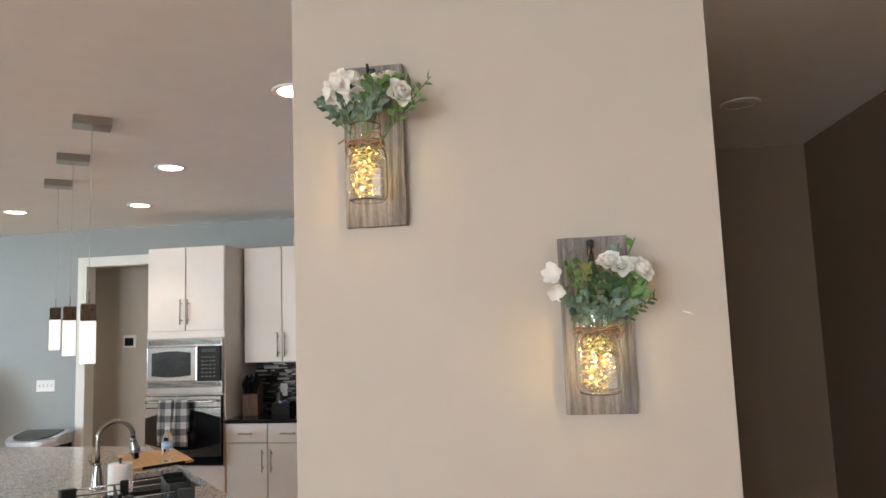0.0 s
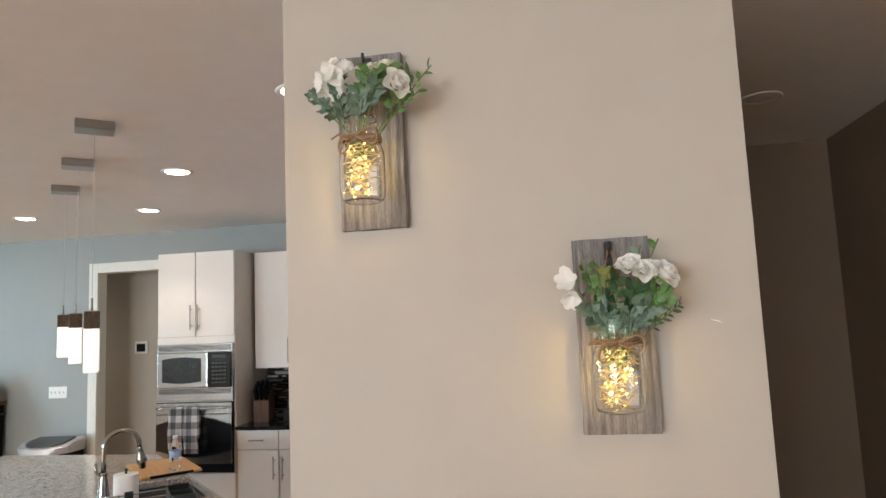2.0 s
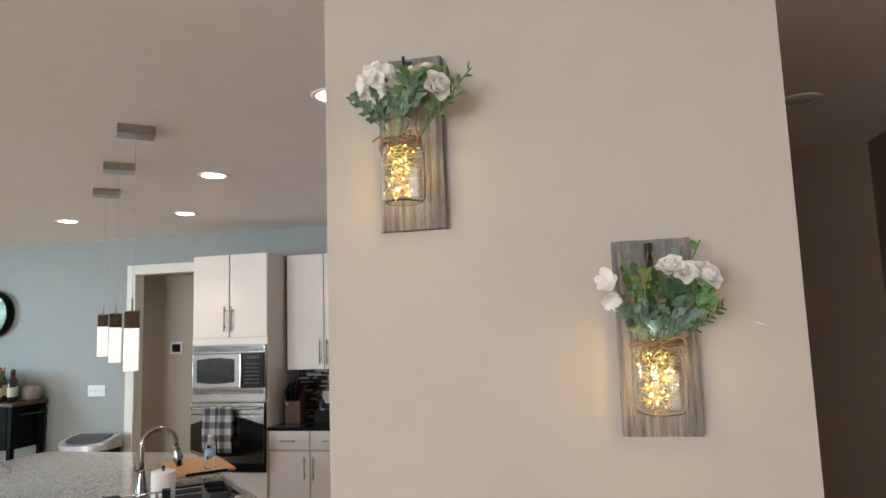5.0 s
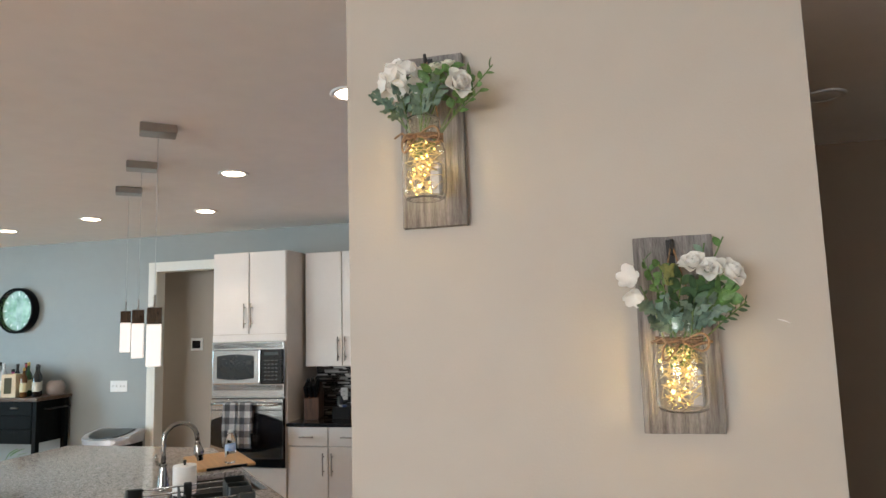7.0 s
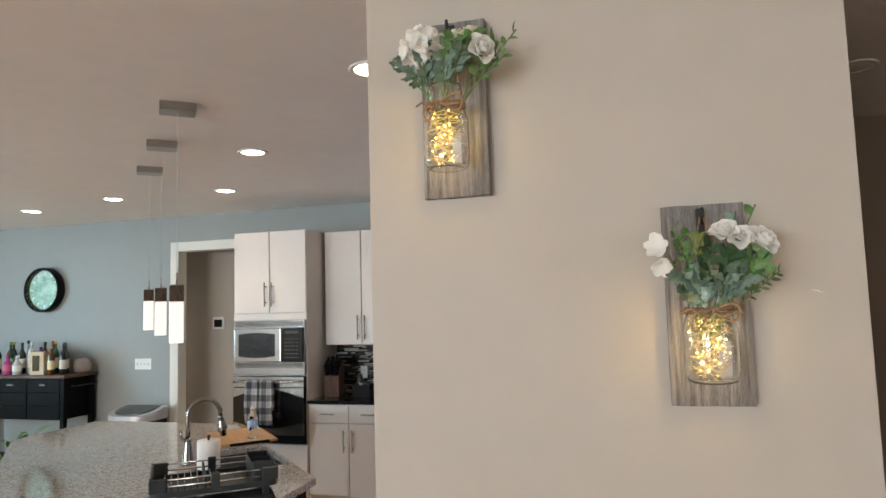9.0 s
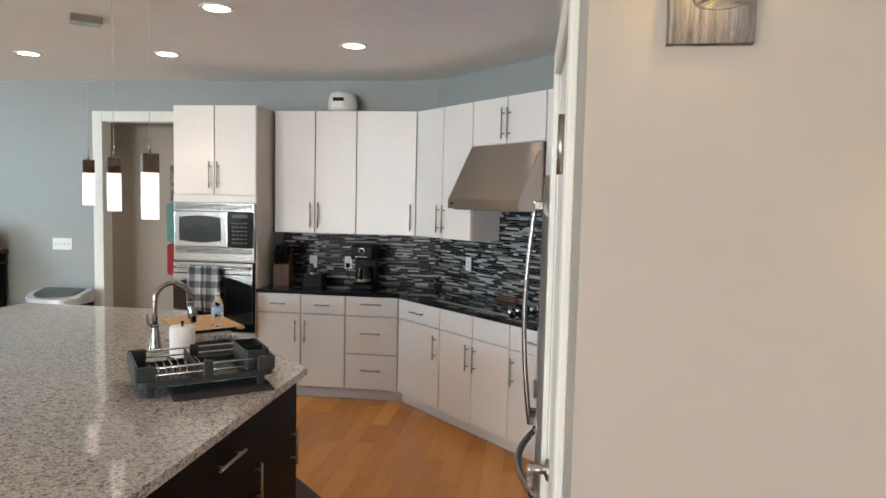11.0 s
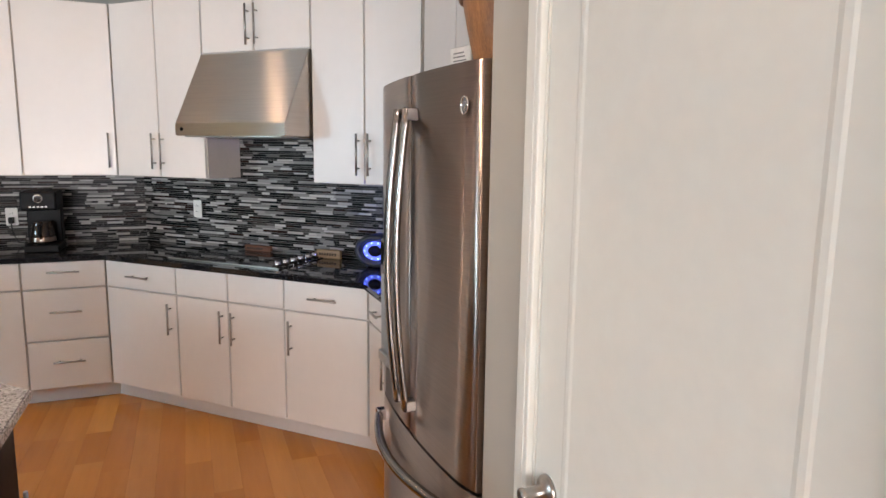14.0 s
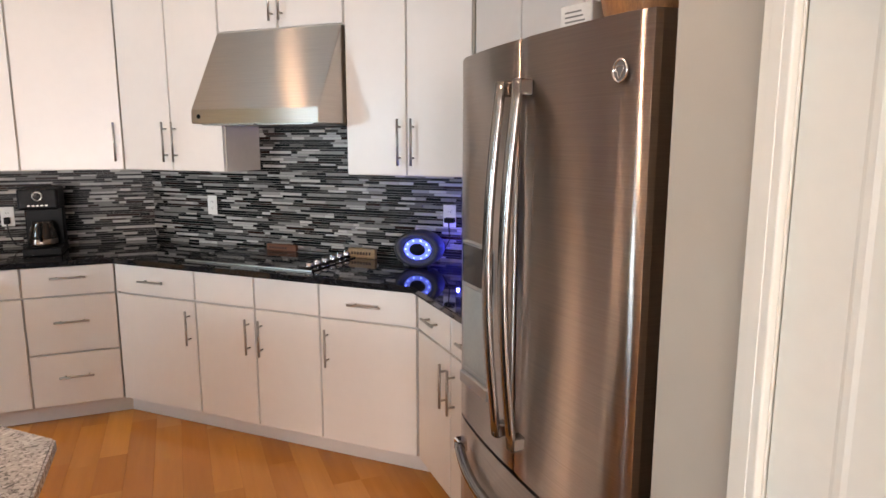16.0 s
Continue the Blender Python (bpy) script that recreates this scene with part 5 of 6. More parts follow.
DARKT = mat("dark_grey_cloth", (0.035, 0.03, 0.032), 0.95, var=0.25, scale=60, bump=0.6, bscale=300)
bm = bmesh.new()
bmesh.ops.create_grid(bm, x_segments=26, y_segments=16, size=0.5)
for v in bm.verts:
    x, y = v.co.x, v.co.y
    v.co = Vector((x * 0.38, y * 0.20, 0.004 + 0.003 * noise.noise(Vector((x * 7, y * 7, 1)))))
bmesh.ops.solidify(bm, geom=bm.faces[:], thickness=0.003)
solid("dish_towel", bm, DARKT, "dark grey dish towel spread under the dish rack", "towel", m=pose(-1.82, 3.41, 0.912, 0, 0, 38), smooth=True)

# mat on the floor beside the island
mp = []
for cx, cy, s in ((0.55, 0.14, 0), (-0.55, 0.14, 1), (-0.55, -0.14, 2), (0.55, -0.14, 3)):
    for k in range(6):
        t = (s + k / 5) * math.pi / 2
        mp.append((cx + 0.08 * math.cos(t), cy + 0.08 * math.sin(t)))
solid("floor_mat", prism(mp, 0.001, 0.014, 0.004), mat("charcoal_foam", (0.035, 0.035, 0.04), 0.8, var=0.2, scale=40, bump=0.4, bscale=200), "charcoal cushioned floor mat beside the island", "mat", m=pose(-2.2, 4.57, 0, 0, 0, 135))

# ---------- on the black worktop ----------
CT = 0.917
kb = thing("knife_block", OVEN @ pose(-2.775, 0.32, CT, 0, 0, 12) @ Matrix.Scale(1.22, 4), "brown wooden knife block with black-handled knives", "knife block")
KW = mat("walnut_block", (0.085, 0.035, 0.016), 0.45, spec=0.2, var=0.25, scale=5, stretch=(10, 10, 1))
prof = [(-0.11, 0.0), (0.085, 0.0), (0.085, 0.18), (0.025, 0.262), (-0.11, 0.155)]
bm = bmesh.new()
A = [bm.verts.new((-0.055, y, z)) for y, z in prof]
B = [bm.verts.new((0.055, y, z)) for y, z in prof]
bm.faces.new(A)
bm.faces.new(B[::-1])
for i in range(5):
    bm.faces.new((A[i], B[i], B[(i + 1) % 5], A[(i + 1) % 5]))
bmesh.ops.bevel(bm, geom=bm.edges[:], offset=0.004, segments=2, affect="EDGES")
bmesh.ops.recalc_face_normals(bm, faces=bm.faces)
part("block", bm, KW, kb)
for i in range(3):
    for j in range(3):
        q = Vector((-0.034 + i * 0.034, -0.075 + j * 0.037, 0.145 + j * 0.030))
        bm = bx((-0.012, -0.016, 0), (0.012, 0.016, 0.125 - 0.012 * j + 0.01 * i), 0.006, Matrix.Translation(q) @ pose(0, 0, 0, 38), 2)
        part("knife_handle", bm, BLACKP, kb, "black knife handle")

cm = thing("coffee_maker", OVEN @ pose(-2.03, 0.30, CT), "black drip coffee maker with a glass carafe", "coffee maker")
part("base", bx((-0.095, -0.13, 0), (0.095, 0.11, 0.045), 0.008, seg=2), BLACKP, cm)
part("column", bx((-0.095, 0.02, 0.0452), (0.095, 0.11, 0.255), 0.006), BLACKP, cm)
hd = part("head", bx((-0.097, -0.13, 0.2552), (0.097, 0.112, 0.372), 0.012, seg=2), BLACKP, cm)
part("dial", lathe(bmesh.new(), [(0.026, 0), (0.026, 0.003), (0.021, 0.004)], 24, pose(0, -0.130, 0.33, 90)), NICKEL, hd, "round silver dial")
part("dial_face", lathe(bmesh.new(), [(0.020, 0), (0.020, 0.0015)], 24, pose(0, -0.134, 0.33, 90)), BLACKG, hd)
for k in range(5):
    part("button", bx((-0.05 + k * 0.021, -0.1335, 0.275), (-0.037 + k * 0.021, -0.1295, 0.283), 0.001), NICKEL, hd)
ca = part("carafe", lathe(bmesh.new(), [(0.055, 0.047), (0.066, 0.055), (0.068, 0.10), (0.06, 0.15), (0.05, 0.175), (0.052, 0.185)], 28, pose(0, -0.055, 0)), mat("smoky_carafe", (0.02, 0.015, 0.012), 0.05), cm, "dark glass carafe")
part("steel_band", lathe(bmesh.new(), [(0.0692, 0.062), (0.0700, 0.064), (0.0700, 0.088), (0.0692, 0.09)], 28, pose(0, -0.055, 0), closed=True), STEEL, ca)
part("handle", tube(bmesh.new(), [(0.0, -0.105, 0.17), (0.0, -0.15, 0.165), (0.0, -0.155, 0.11), (0.0, -0.12, 0.085)], 0.009, 8), BLACKP, ca)

ph = thing("coffee_pod_holder", OVEN @ pose(-2.495, 0.33, CT), "black basket holding coffee pods and small packets", "storage basket")
part("basket", ring(bmesh.new(), 0.09, 0.06, 0.0, 0.10, 0.004, 0.012), BLACKP, ph)
part("basket_floor", bx((-0.086, -0.056, 0.0005), (0.086, 0.056, 0.004), 0), BLACKP, ph)
rnd = random.Random(21)
for k in range(7):
    part("pod", lathe(bmesh.new(), [(0.017, 0), (0.022, 0.035), (0.0235, 0.037), (0.0235, 0.04)], 16, pose(-0.06 + 0.04 * (k % 4), -0.025 + 0.05 * (k // 4), 0.06 + 0.02 * rnd.random(), rnd.uniform(-30, 30), rnd.uniform(-30, 30), 0)), mat(("pod_dark", "pod_white", "pod_blue")[k % 3], ((0.03, 0.03, 0.035), (0.6, 0.6, 0.6), (0.05, 0.09, 0.25))[k % 3], 0.3), ph, "coffee pod")
part("canister", lathe(bmesh.new(), [(0.03, 0.005), (0.03, 0.16), (0.024, 0.17), (0.024, 0.185), (0.018, 0.19)], 24, pose(-0.045, 0.025, 0)), GREYP, ph)


def outlet(m, gangs, label, switch=False):
    t = thing("light_switch" if switch else "outlet", m, label, "light switch" if switch else "outlet", "wall plates")
    w = 0.07 + 0.046 * (gangs - 1)
    part("plate", bx((-w / 2, -0.006, -0.058), (w / 2, -0.0004, 0.058), 0.002), WHITEP, t)
    for k in range(gangs):
        x = (k - (gangs - 1) / 2) * 0.046
        if switch:
            part("toggle", bx((x - 0.005, -0.016, -0.012), (x + 0.005, -0.005, 0.012), 0.002), WHITEP, t)
        else:
            for z in (-0.02, 0.02):
                s = part("socket", bx((x - 0.016, -0.008, z - 0.014), (x + 0.016, -0.0055, z + 0.014), 0.004), WHITEP, t)
                for q in (-1, 1):
                    part("slot", bx((x + q * 0.006 - 0.001, -0.0085, z - 0.003), (x + q * 0.006 + 0.001, -0.0078, z + 0.006), 0), BLACKP, s)
    return t


outlet(pose(-2.60, WY - 0.0085, 1.10), 1, "white electrical outlet on the mosaic backsplash")
outlet(pose(-2.265, WY - 0.0085, 1.10), 1, "white electrical outlet with a black plug beside it")
outlet(DIAG @ pose(0.195, 0.5715, 1.158), 1, "white outlet on the mosaic behind the cooktop")
outlet(DIAG @ pose(1.76, 0.5715, 1.16), 1, "white outlet tinted by blue light in the corner")
pl = thing("plug", pose(-2.265, WY - 0.0168, 1.078), "black plug with its cord trailing to the worktop", "plug")
part("plug_body", bx((-0.014, -0.04, -0.02), (0.014, 0, 0.02), 0.004), BLACKP, pl)
part("cord", tube(bmesh.new(), [(0, -0.03, -0.015), (0.01, -0.05, -0.08), (0.04, -0.06, -0.14), (0.10, -0.07, -0.152), (0.14, -0.10, -0.155)], 0.0035, 6), BLACKP, pl)
pl2 = thing("plug", DIAG @ pose(1.765, 0.563, 1.14), "black plug in the corner outlet", "plug")
part("plug_body", bx((-0.022, -0.035, -0.012), (0.03, 0, 0.014), 0.004), BLACKP, pl2)
part("cord", tube(bmesh.new(), [(0.0, -0.02, -0.01), (0.01, -0.03, -0.10), (-0.04, -0.04, -0.19), (-0.12, -0.06, -0.218)], 0.003, 6), BLACKP, pl2)

for u, v, w, h, col, lab in ((0.74, 0.50, 0.20, 0.040, (0.14, 0.05, 0.022), "small red-brown wooden sign block"), (1.275, 0.49, 0.165, 0.052, (0.30, 0.20, 0.11), "small tan wooden sign block")):
    t = thing("wooden_sign", DIAG @ pose(u, v, CT, 0, 0, 0), lab + " leaning on the backsplash", "sign", "wooden signs")
    part("block", bx((-w / 2, 0, 0), (w / 2, 0.025, h), 0.003), mat(lab.replace(" ", "_"), col, 0.6, var=0.2, scale=6, stretch=(1, 10, 10), bump=0.2, bscale=30), t)
    for k in range(7):
        part("letter_bar", bx((-w / 2 + 0.02 + k * 0.018, -0.0008, h * 0.35), (-w / 2 + 0.031 + k * 0.018, 0.0005, h * 0.65), 0), mat("dark_print", (0.03, 0.015, 0.01), 0.7), t)

# oval speaker with a ring of blue lights
BLUE = emit("blue_led", (0.06, 0.12, 1.0), 30)
BLUEW = emit("pale_blue_glow", (0.16, 0.26, 1.0), 1.25)
sp = thing("speaker", DIAG @ pose(1.665, 0.40, CT + 0.001, 0, 0, 8), "oval dark grey speaker with a ring of blue lights", "speaker")


def oval(bm, prof, sx, sz, cz, n=40):
    """Elliptical rings (scale, y) facing -y."""
    rings = [[bm.verts.new((sx * s * math.cos(6.2832 * i / n), y, cz + sz * s * math.sin(6.2832 * i / n))) for i in range(n)] for s, y in prof]
    for a, b in zip(rings, rings[1:]):
        for i in range(n):
            f = bm.faces.new((a[i], b[i], b[(i + 1) % n], a[(i + 1) % n]))
            f.smooth = True
    return bm, rings


bm, rr = oval(bmesh.new(), [(0.62, -0.030), (0.70, -0.052), (0.80, -0.060), (0.92, -0.054), (1.0, -0.036), (1.0, 0.040), (0.93, 0.058), (0.75, 0.062)], 0.122, 0.092, 0.092)
bm.faces.new(rr[-1])
bm.faces.new(rr[0])
bmesh.ops.recalc_face_normals(bm, faces=bm.faces)
part("shell", bm, GREYP, sp)
bm, rr = oval(bmesh.new(), [(0.58, -0.0315), (0.58, -0.036), (0.34, -0.040), (0.34, -0.0315)], 0.122, 0.092, 0.092)
bmesh.ops.recalc_face_normals(bm, faces=bm.faces)
part("light_ring", bm, BLUEW, sp, "glowing pale blue ring")
bm, rr = oval(bmesh.new(), [(0.33, -0.0315), (0.33, -0.044), (0.18, -0.05), (0.05, -0.05)], 0.122, 0.092, 0.092)
bm.faces.new(rr[-1])
bmesh.ops.recalc_face_normals(bm, faces=bm.faces)
part("cone", bm, BLACKP, sp)
for k in range(10):
    a = 6.2832 * k / 10
    bm = bmesh.new()
    bmesh.ops.create_icosphere(bm, subdivisions=1, radius=0.0042, matrix=Matrix.Translation((0.122 * 0.5 * math.cos(a), -0.041, 0.092 + 0.092 * 0.5 * math.sin(a))))
    part("led", bm, BLUE, sp, "bright blue light dot")
for k, x in enumerate((-0.04, 0.04)):
    part("foot", bx((x - 0.012, -0.03, 0.0), (x + 0.012, 0.03, 0.014), 0.003), BLACKP, sp)
for u, v, z, e in ((1.86, 0.44, 1.03, 7.5), (1.665, 0.24, 1.01, 0.5)):
    la = new("speaker_glow", bpy.data.lights.new("speaker_glow", "POINT"))
    la.data.energy, la.data.color, la.data.shadow_soft_size = e, (0.04, 0.06, 1.0), 0.006
    la.matrix_world = DIAG @ pose(u, v, z)

# ---------- above the cabinets and the refrigerator ----------
rt = thing("wireless_camera_hub", OVEN @ pose(-2.29, 0.45, UT + 0.001), "white rounded device with a dark slot on the cabinets", "device")
part("body", lathe(bmesh.new(), [(0.11, 0), (0.128, 0.015), (0.13, 0.06), (0.122, 0.12), (0.10, 0.165), (0.05, 0.185), (0.01, 0.188)], 36), WHITEP, rt)
part("slot", bx((-0.05, -0.1335, 0.085), (0.045, -0.115, 0.115), 0.003), BLACKG, rt, "dark rectangular window")

WICK = mat("brown_splint_wood", (0.36, 0.155, 0.055), 0.5, var=0.22, scale=9, stretch=(5, 5, 0.6), bump=0.2, bscale=60)
bk = thing("basket", pose(-0.33, 3.42, 1.757), "brown wooden splint basket standing on the refrigerator", "basket")
part("bowl", lathe(bmesh.new(), [(0.02, 0.001), (0.105, 0.001), (0.113, 0.008), (0.128, 0.06), (0.142, 0.12), (0.154, 0.18), (0.161, 0.232), (0.153, 0.233), (0.132, 0.12), (0.10, 0.012), (0.02, 0.010)], 48), WICK, bk)
for k, (r, z) in enumerate(((0.163, 0.206), (0.166, 0.219), (0.167, 0.232))):
    part("rim_band", tube(bmesh.new(), [(r * math.cos(a), r * math.sin(a), z) for a in [i * 6.28319 / 48 for i in range(49)]], 0.0062, 8), WICK, bk)
cx = thing("carton", pose(-0.36, 3.64, 1.757, 0, 0, 12), "white carton with grey print on the refrigerator", "box")
part("box", bx((-0.06, -0.052, 0), (0.06, 0.052, 0.112), 0.002), mat("white_card", (0.75, 0.74, 0.72), 0.6), cx)
for k in range(3):
    part("print_bar", bx((-0.0605, -0.03 + k * 0.006, 0.070 + k * 0.011), (-0.0598, 0.035, 0.074 + k * 0.011), 0), mat("grey_print", (0.2, 0.2, 0.2), 0.6), cx)
c3 = thing("papers", pose(-0.40, 3.80, 1.757, 0, 0, 8), "flat stack of papers on the refrigerator", "papers")
for k in range(3):
    part("sheet", bx((-0.055, -0.04, 0.002 * k), (0.055, 0.04, 0.002 * k + 0.0017), 0, pose(0, 0, 0, 0, 0, 4 * k)), WHITEP, c3)

# ---------- far wall: clock, bar cabinet, bin, switches ----------
ck2 = thing("wall_clock", pose(-6.457, WY, 2.02), "round black wall clock with a reflective glass front", "clock")
part("case", lathe(bmesh.new(), [(0.245, 0.0), (0.25, 0.01), (0.25, 0.085), (0.243, 0.092), (0.228, 0.092), (0.222, 0.075), (0.222, 0.03)], 56, pose(0, -0.001, 0, 90)), BLACKP, ck2)
part("dial", lathe(bmesh.new(), [(0.221, 0.0305), (0.221, 0.034)], 48, pose(0, -0.001, 0, 90)), mat("dark_green_dial", (0.42, 0.56, 0.47), 0.4, scale=11, colour2=(0.05, 0.17, 0.10)), ck2)
for k in range(12):
    part("numeral_bar", bx((-0.006, -0.039, 0.165), (0.006, -0.0352, 0.205), 0.001, pose(0, 0, 0, 0, 30 * k, 0)), WHITEP, ck2)
part("glass", lathe(bmesh.new(), [(0.2275, 0.082), (0.2275, 0.086)], 48, pose(0, -0.001, 0, 90)), CLEAR, ck2).visible_shadow = False

outlet(pose(-5.148, WY - 0.0005, 1.185), 4, "white four-gang light switch plate beside the doorway", True)
th = thing("thermostat", pose(-4.626, 7.40, 1.59), "white thermostat with a dark screen in the passage", "thermostat")
part("body", bx((-0.075, -0.025, -0.07), (0.075, -0.001, 0.07), 0.006), WHITEP, th)
part("screen", bx((-0.052, -0.0275, -0.045), (0.052, -0.0245, 0.04), 0.002), BLACKG, th)

bar = thing("bar_cabinet", pose(-7.13, 6.355, 0.015), "black painted bar cabinet with drawers and open legs", "cabinet")
BWD, BD = 1.39, 0.41
part("top", bx((-0.02, -0.02, 1.065), (BWD + 0.02, BD + 0.02, 1.10), 0.006, seg=2), BROWNW, bar, "dark brown wooden top")
part("body", bx((0.05, 0.012, 0.64), (BWD - 0.05, BD - 0.01, 1.0645), 0.002), BLACKW, bar)
for x in (0, BWD - 0.05):
    for y in (0, BD - 0.05):
        part("leg", bx((x, y, -0.015), (x + 0.05, y + 0.05, 1.0645), 0.003), BLACKW, bar)
part("lower_shelf", bx((0.05, 0.02, 0.18), (BWD - 0.05, BD - 0.02, 0.205), 0.003), BLACKW, bar)
dw = (BWD - 0.1) / 3
for k in range(3):
    for z0, z1 in ((0.93, 1.06), (0.79, 0.925), (0.65, 0.785)):
        ob = part("drawer", bx((0.05 + dw * k + 0.005, -0.003, z0), (0.05 + dw * (k + 1) - 0.005, 0.0115, z1 - 0.004), 0.003), BLACKW, bar)
        xm = 0.05 + dw * (k + 0.5)
        if z0 > 0.9:
            part("cup_pull", tube(bmesh.new(), [(xm - 0.04, -0.004, 0.995), (xm - 0.03, -0.02, 1.0), (xm, -0.027, 1.002), (xm + 0.03, -0.02, 1.0), (xm + 0.04, -0.004, 0.995)], 0.009, 8), NICKEL, ob, "dark metal cup pull")
        else:
            part("scoop", bx((xm - 0.06, -0.0045, z1 - 0.035), (xm + 0.06, -0.0028, z1 - 0.006), 0.001), BLACKP, ob, "cut-out finger pull")
part("towel_bar", tube(bmesh.new(), [(BWD, 0.1, 0.98), (BWD + 0.06, 0.1, 0.98), (BWD + 0.06, 0.36, 0.98), (BWD, 0.36, 0.98)], 0.008, 8), IRON, bar, "black side rail")

GL = {}


def bottle(x, y, h, r, col, cap, shoulder=0.62, lab=None, kindname="liquor bottle"):
    t = thing("bottle", pose(x - 0.04, y, 1.1155), lab, kindname, "bottles on the bar cabinet")
    key = str(col)
    if key not in GL:
        GL[key] = mat("bottle_glass_%d" % len(GL), col, 0.06, var=0.1, scale=20, coat=0.5)
    part("glass", lathe(bmesh.new(), [(r * 0.9, 0), (r, 0.006), (r, h * shoulder), (r * 0.75, h * (shoulder + 0.08)), (r * 0.36, h * (shoulder + 0.16)), (r * 0.34, h * 0.93)], 20), GL[key], t)
    part("cap", lathe(bmesh.new(), [(r * 0.40, h * 0.90), (r * 0.40, h * 0.995), (r * 0.34, h)], 16), mat("cap_" + cap, {"black": (0.02, 0.02, 0.02), "gold": (0.5, 0.35, 0.1), "red": (0.35, 0.03, 0.05), "white": (0.7, 0.7, 0.7), "green": (0.1, 0.3, 0.1)}[cap], 0.35), t)
    part("label_band", lathe(bmesh.new(), [(r + 0.0004, h * 0.18), (r + 0.001, h * 0.185), (r + 0.001, h * 0.48), (r + 0.0004, h * 0.485)], 20, closed=True), mat("paper_label_" + cap, {"black": (0.6, 0.58, 0.5), "gold": (0.7, 0.62, 0.4), "red": (0.55, 0.1, 0.2), "white": (0.75, 0.75, 0.72), "green": (0.3, 0.5, 0.3)}[cap], 0.5), t)


DK, GRN, AMB, CLR, PNK = (0.008, 0.008, 0.01), (0.02, 0.06, 0.02), (0.10, 0.04, 0.01), (0.45, 0.50, 0.52), (0.40, 0.06, 0.22)
for x, y, h, r, c, cp, s, lb in (
    (-6.98, 6.48, 0.31, 0.038, DK, "black", 0.62, "dark wine bottle with a black cap"), (-6.88, 6.40, 0.27, 0.042, PNK, "white", 0.6, "pink liquor bottle with a white cap"),
    (-6.78, 6.50, 0.33, 0.037, CLR, "black", 0.66, "clear liquor bottle with a black cap"), (-6.69, 6.44, 0.33, 0.038, DK, "black", 0.62, "dark wine bottle with a paper label"),
    (-6.58, 6.50, 0.345, 0.037, GRN, "green", 0.6, "green wine bottle with a green cap"), (-6.50, 6.40, 0.22, 0.045, PNK, "red", 0.55, "squat pink liqueur bottle with a red cap"),
    (-6.42, 6.50, 0.33, 0.037, DK, "black", 0.62, "dark wine bottle with a paper label"), (-6.36, 6.39, 0.20, 0.045, CLR, "white", 0.55, "squat clear bottle with a round label"),
    (-6.29, 6.50, 0.34, 0.036, CLR, "white", 0.66, "tall clear liquor bottle with a white cap"), (-6.19, 6.52, 0.28, 0.045, PNK, "black", 0.6, "magenta liqueur bottle with a black cap"),
    (-6.05, 6.55, 0.33, 0.037, DK, "red", 0.62, "dark wine bottle with a paper label"), (-5.97, 6.50, 0.35, 0.036, GRN, "gold", 0.6, "green wine bottle with a gold cap"),
    (-5.92, 6.40, 0.30, 0.034, AMB, "gold", 0.64, "amber whisky bottle with a gold cap"), (-5.86, 6.52, 0.32, 0.037, DK, "black", 0.62, "dark wine bottle with a paper label"), (-5.80, 6.44, 0.31, 0.038, DK, "black", 0.62, "dark wine bottle with a paper label")):
    bottle(x, y, h, r, c, cp, s, lb)
for x, y, h, r, c, cp, s, lb in (
    (-6.93, 6.58, 0.33, 0.037, GRN, "black", 0.62, "green wine bottle with a black cap"), (-6.73, 6.37, 0.24, 0.040, CLR, "white", 0.58, "squat clear bottle with a white cap"),
    (-6.63, 6.58, 0.34, 0.037, DK, "gold", 0.62, "dark wine bottle with a gold cap"), (-6.45, 6.60, 0.35, 0.036, CLR, "black", 0.66, "tall clear liquor bottle with a black cap"),
    (-6.24, 6.62, 0.33, 0.037, DK, "black", 0.62, "dark wine bottle with a black cap"), (-6.13, 6.62, 0.34, 0.036, AMB, "black", 0.64, "amber whisky bottle with a black cap"),
    (-5.99, 6.63, 0.32, 0.037, DK, "black", 0.62, "dark wine bottle with a black cap")):
    bottle(x, y, h, r, c, cp, s, lb)
gb = thing("gift_box", pose(-6.13, 6.425, 1.1155, 0, 0, 14), "pale wooden bottle box with a window", "box")
part("box", bx((-0.075, -0.06, 0), (0.075, 0.06, 0.235), 0.003), mat("pale_wood_box", (0.62, 0.52, 0.36), 0.6, var=0.1, scale=8), gb)
part("window", bx((-0.045, -0.0625, 0.04), (0.03, -0.0598, 0.20), 0.002), mat("dark_olive_window", (0.06, 0.06, 0.03), 0.2), gb)
jr = thing("glass_jar", pose(-5.80, 6.64, 1.1155), "round frosted glass jar at the cabinet's end", "jar")
part("body", lathe(bmesh.new(), [(0.06, 0), (0.085, 0.015), (0.095, 0.07), (0.085, 0.12), (0.06, 0.145), (0.055, 0.15)], 28), mat("frosted_pink_glass", (0.50, 0.42, 0.38), 0.25, var=0.05, Transmission_Weight=0.4), jr)

tb = thing("trash_can", pose(-4.965, 6.28, 0), "semi-round black bin with a silver rim and dark lid", "trash can")


def half(w, d):
    return [(-w / 2, d), *[(-w / 2 * math.cos(a), d * 0.45 - d * 0.45 * math.sin(a)) for a in [math.pi * i / 16 for i in range(17)]], (w / 2, d)]


part("body", prism(half(0.50, 0.36), 0.0, 0.66, 0.004), BLACKP, tb)


def sloped(bm, rise, depth):
    """Lifts a flat prism towards its back."""
    for v in bm.verts:
        v.co.z += rise * v.co.y / depth * (1 if v.co.z > 0.67 else 0)
    return bm


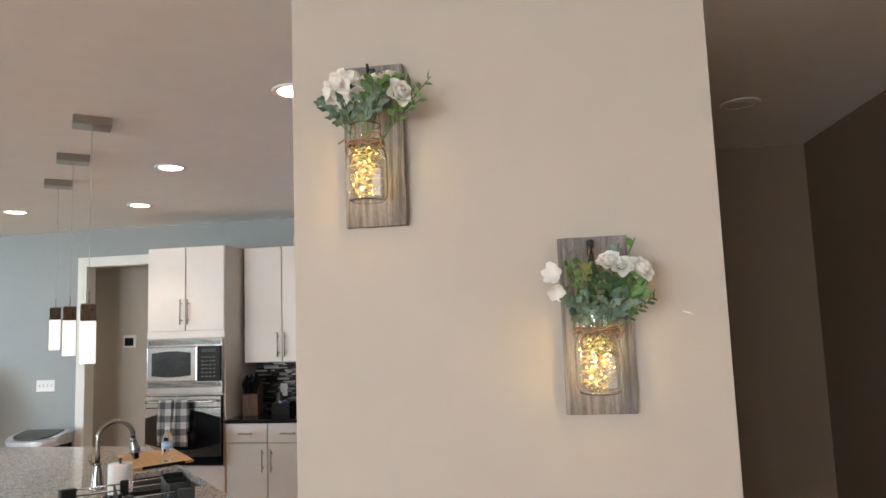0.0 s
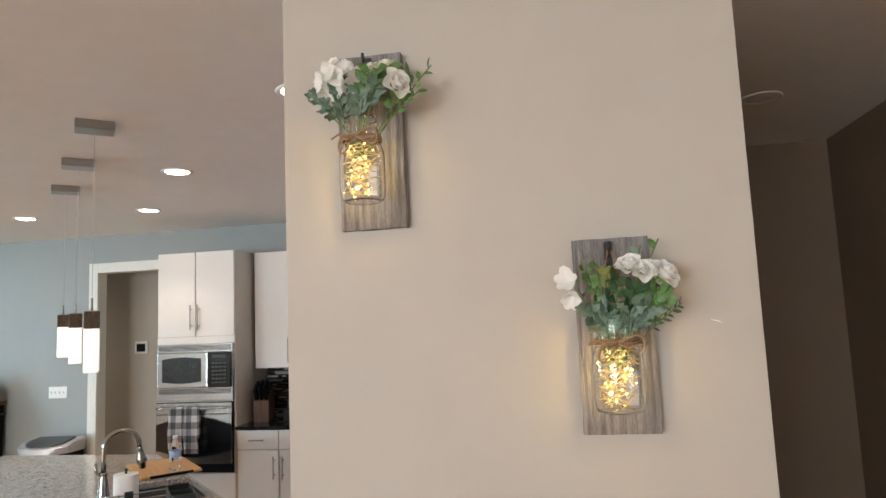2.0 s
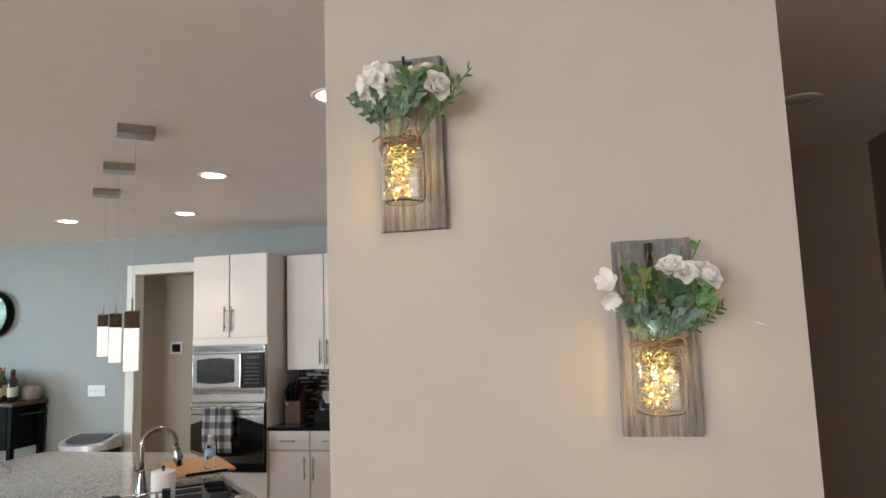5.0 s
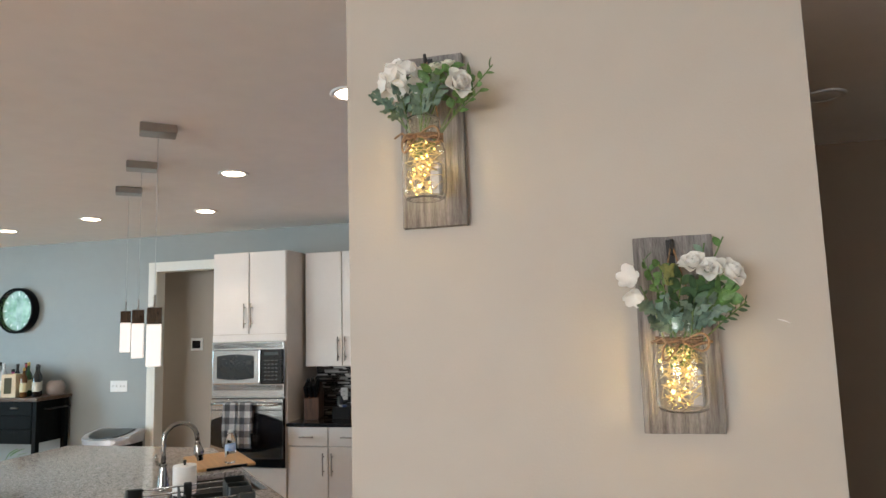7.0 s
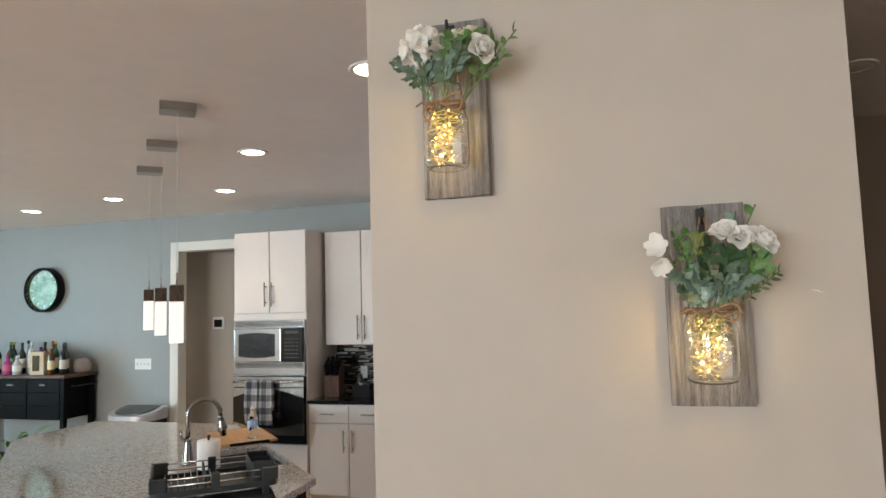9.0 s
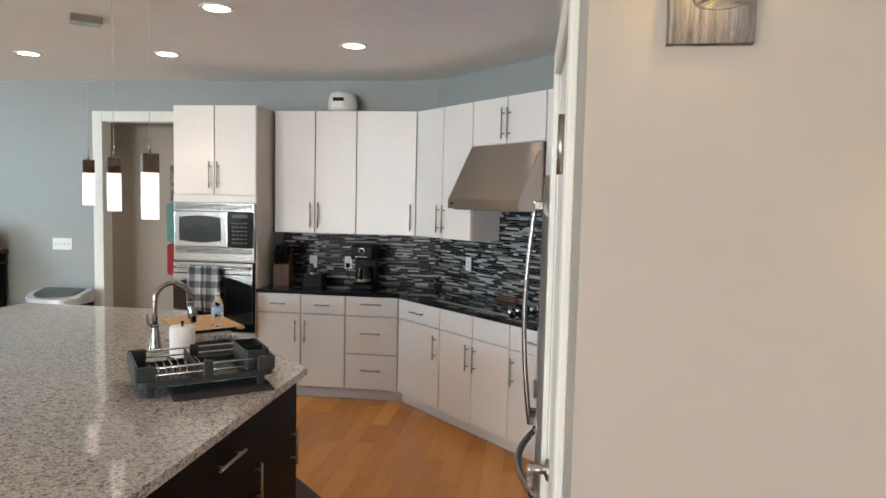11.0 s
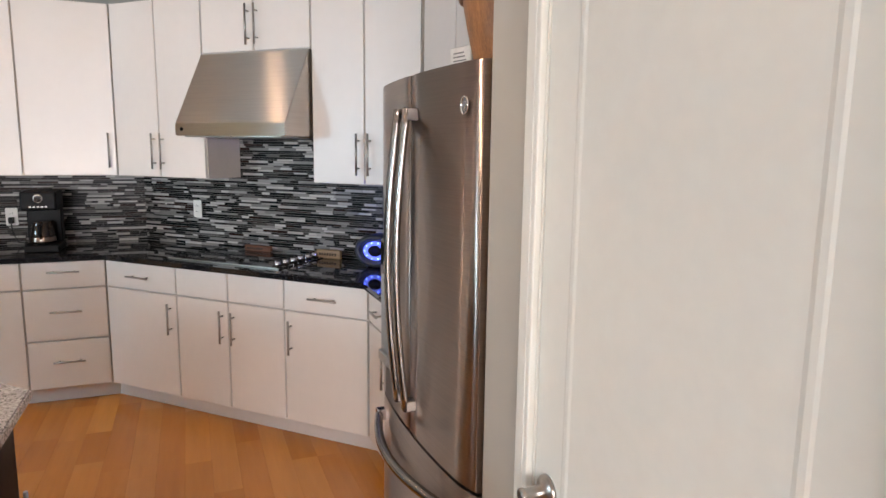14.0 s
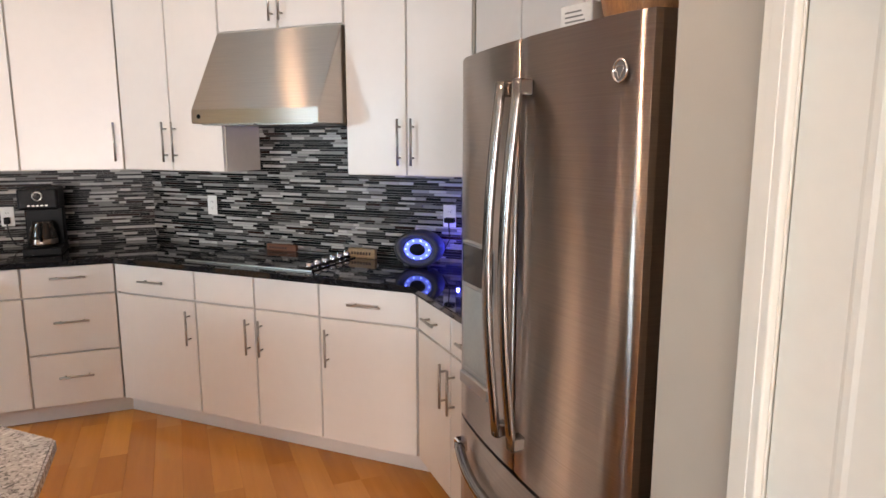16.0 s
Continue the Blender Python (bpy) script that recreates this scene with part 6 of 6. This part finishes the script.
part("rim", sloped(prism(half(0.54, 0.38), 0.6605, 0.715, 0.014, 3), 0.07, 0.38), mat("silver_rim", (0.62, 0.64, 0.68), 0.25, 0.4), tb, "silver plastic rim")
part("lid", sloped(prism([(x * 0.80, y * 0.78 + 0.045) for x, y in half(0.50, 0.36)], 0.705, 0.726, 0.008, 3), 0.07, 0.38), mat("grey_bin_lid", (0.045, 0.05, 0.056), 0.3), tb, "dark grey sloping lid")
part("sensor_eye", bx((-0.05, 0.004, 0.695), (0.05, 0.018, 0.706), 0.003), BLACKG, tb)

pp = thing("potted_plant", pose(-5.55, 5.62, 0), "leafy green plant in a dark pot on the floor", "plant")
part("pot", lathe(bmesh.new(), [(0.12, 0), (0.14, 0.02), (0.18, 0.32), (0.19, 0.34), (0.17, 0.34), (0.16, 0.30)], 32), GREYP, pp)
rnd = random.Random(5)
for k in range(70):
    a, e = rnd.uniform(0, 6.283), rnd.uniform(0.3, 1.4)
    d = Vector((math.cos(a) * math.cos(e), math.sin(a) * math.cos(e), math.sin(e)))
    ln = rnd.uniform(0.16, 0.40)
    p = Vector((0.06 * math.cos(a), 0.06 * math.sin(a), 0.30)) + d * ln
    mm = Matrix.Translation(p) @ (d + Vector((0, 0, -0.5))).to_track_quat("X", "Z").to_matrix().to_4x4()
    part("leaf", leaf(bmesh.new(), mm, rnd.uniform(0.07, 0.13), rnd.uniform(0.03, 0.055), 0, 0.8), LEAFG, pp)
    if k % 3 == 0:
        part("stem", tube(bmesh.new(), [(0.03 * math.cos(a), 0.03 * math.sin(a), 0.29), tuple(p)], 0.003, 5), STEMG, pp)

hb = thing("hanging_bag", pose(-4.27, 7.40, 0), "teal and red bag hung under a patterned banner", "bag")
part("banner", bx((-0.09, -0.02, 1.62), (0.09, -0.001, 2.0), 0.004), mat("patterned_banner", (0.5, 0.47, 0.42), 0.8, scale=25, colour2=(0.03, 0.03, 0.03)), hb, "dark and cream patterned cloth")
part("bag", bx((-0.10, -0.10, 1.20), (0.10, -0.001, 1.60), 0.03, seg=3), mat("teal_cloth", (0.16, 0.36, 0.36), 0.8, var=0.1, scale=20), hb, "teal cloth bag")
part("lower_pocket", bx((-0.10, -0.09, 0.85), (0.10, -0.001, 1.18), 0.03, seg=3), mat("red_cloth", (0.42, 0.03, 0.04), 0.8, var=0.1, scale=20), hb, "red cloth pouch")

# ---------- plank floor ----------
OAKS = [(0.46, 0.175, 0.026), (0.60, 0.26, 0.048), (0.50, 0.20, 0.032), (0.66, 0.30, 0.062), (0.44, 0.165, 0.024), (0.57, 0.24, 0.043), (0.49, 0.19, 0.03), (0.76, 0.40, 0.12)]
OAK = by_piece("oak_planks", OAKS, 0.22, grain=0.32, gscale=(12, 0.9, 12), bump=0.08)


def planks():
    rnd = random.Random(11)
    pw, g = 0.127, 0.0004
    floor = bpy.data.objects["floor"]
    meshes, rest_v, rest_f = {}, [], []
    x = -9.0
    while x < 3.95:
        y = -8.0 - rnd.random() * 1.2
        while y < 8.0:
            ln = rnd.choice((0.38, 0.5, 0.7, 0.9, 1.2, 1.5))
            y0, y1 = max(y, -8.0), min(y + ln, 8.0)
            near = -2.35 < x < -0.35 and y1 > 2.6 and y0 < 6.2
            if y1 - y0 > 0.05:
                w2, l2, c = pw / 2 - g / 2, (y1 - y0) / 2 - g / 2, 0.0004
                vs = [(-w2, -l2, -0.012), (w2, -l2, -0.012), (w2, l2, -0.012), (-w2, l2, -0.012), (-w2, -l2, -c), (w2, -l2, -c), (w2, l2, -c), (-w2, l2, -c),
                      (-w2 + c, -l2 + c, 0), (w2 - c, -l2 + c, 0), (w2 - c, l2 - c, 0), (-w2 + c, l2 - c, 0)]
                fs = [(8, 9, 10, 11)] + [(a, (a + 1) % 4, 4 + (a + 1) % 4, 4 + a) for a in range(4)] + [(4 + a, 4 + (a + 1) % 4, 8 + (a + 1) % 4, 8 + a) for a in range(4)]
                cx, cy = x + pw / 2, (y0 + y1) / 2
                if near:
                    key = round(y1 - y0, 4)
                    if key not in meshes:
                        me = bpy.data.meshes.new("plank")
                        me.from_pydata(vs, [], fs)
                        me.materials.append(OAK)
                        meshes[key] = me
                    ob = new("plank", meshes[key])
                    ob.parent, ob.location = floor, (cx, cy, 0)
                else:
                    k = len(rest_v)
                    rest_v += [(a + cx, b + cy, c2) for a, b, c2 in vs]
                    rest_f += [tuple(i + k for i in f) for f in fs]
            y += ln
        x += pw
    me = bpy.data.meshes.new("far_planks")
    me.from_pydata(rest_v, [], rest_f)
    me.materials.append(OAKI)
    ob = new("far_planks", me)
    ob.parent = floor
    ob["kind"] = "stuff"


OAKI = by_piece("oak_planks_far", OAKS, 0.28, island=True, grain=0.32, gscale=(12, 0.9, 12))
planks()
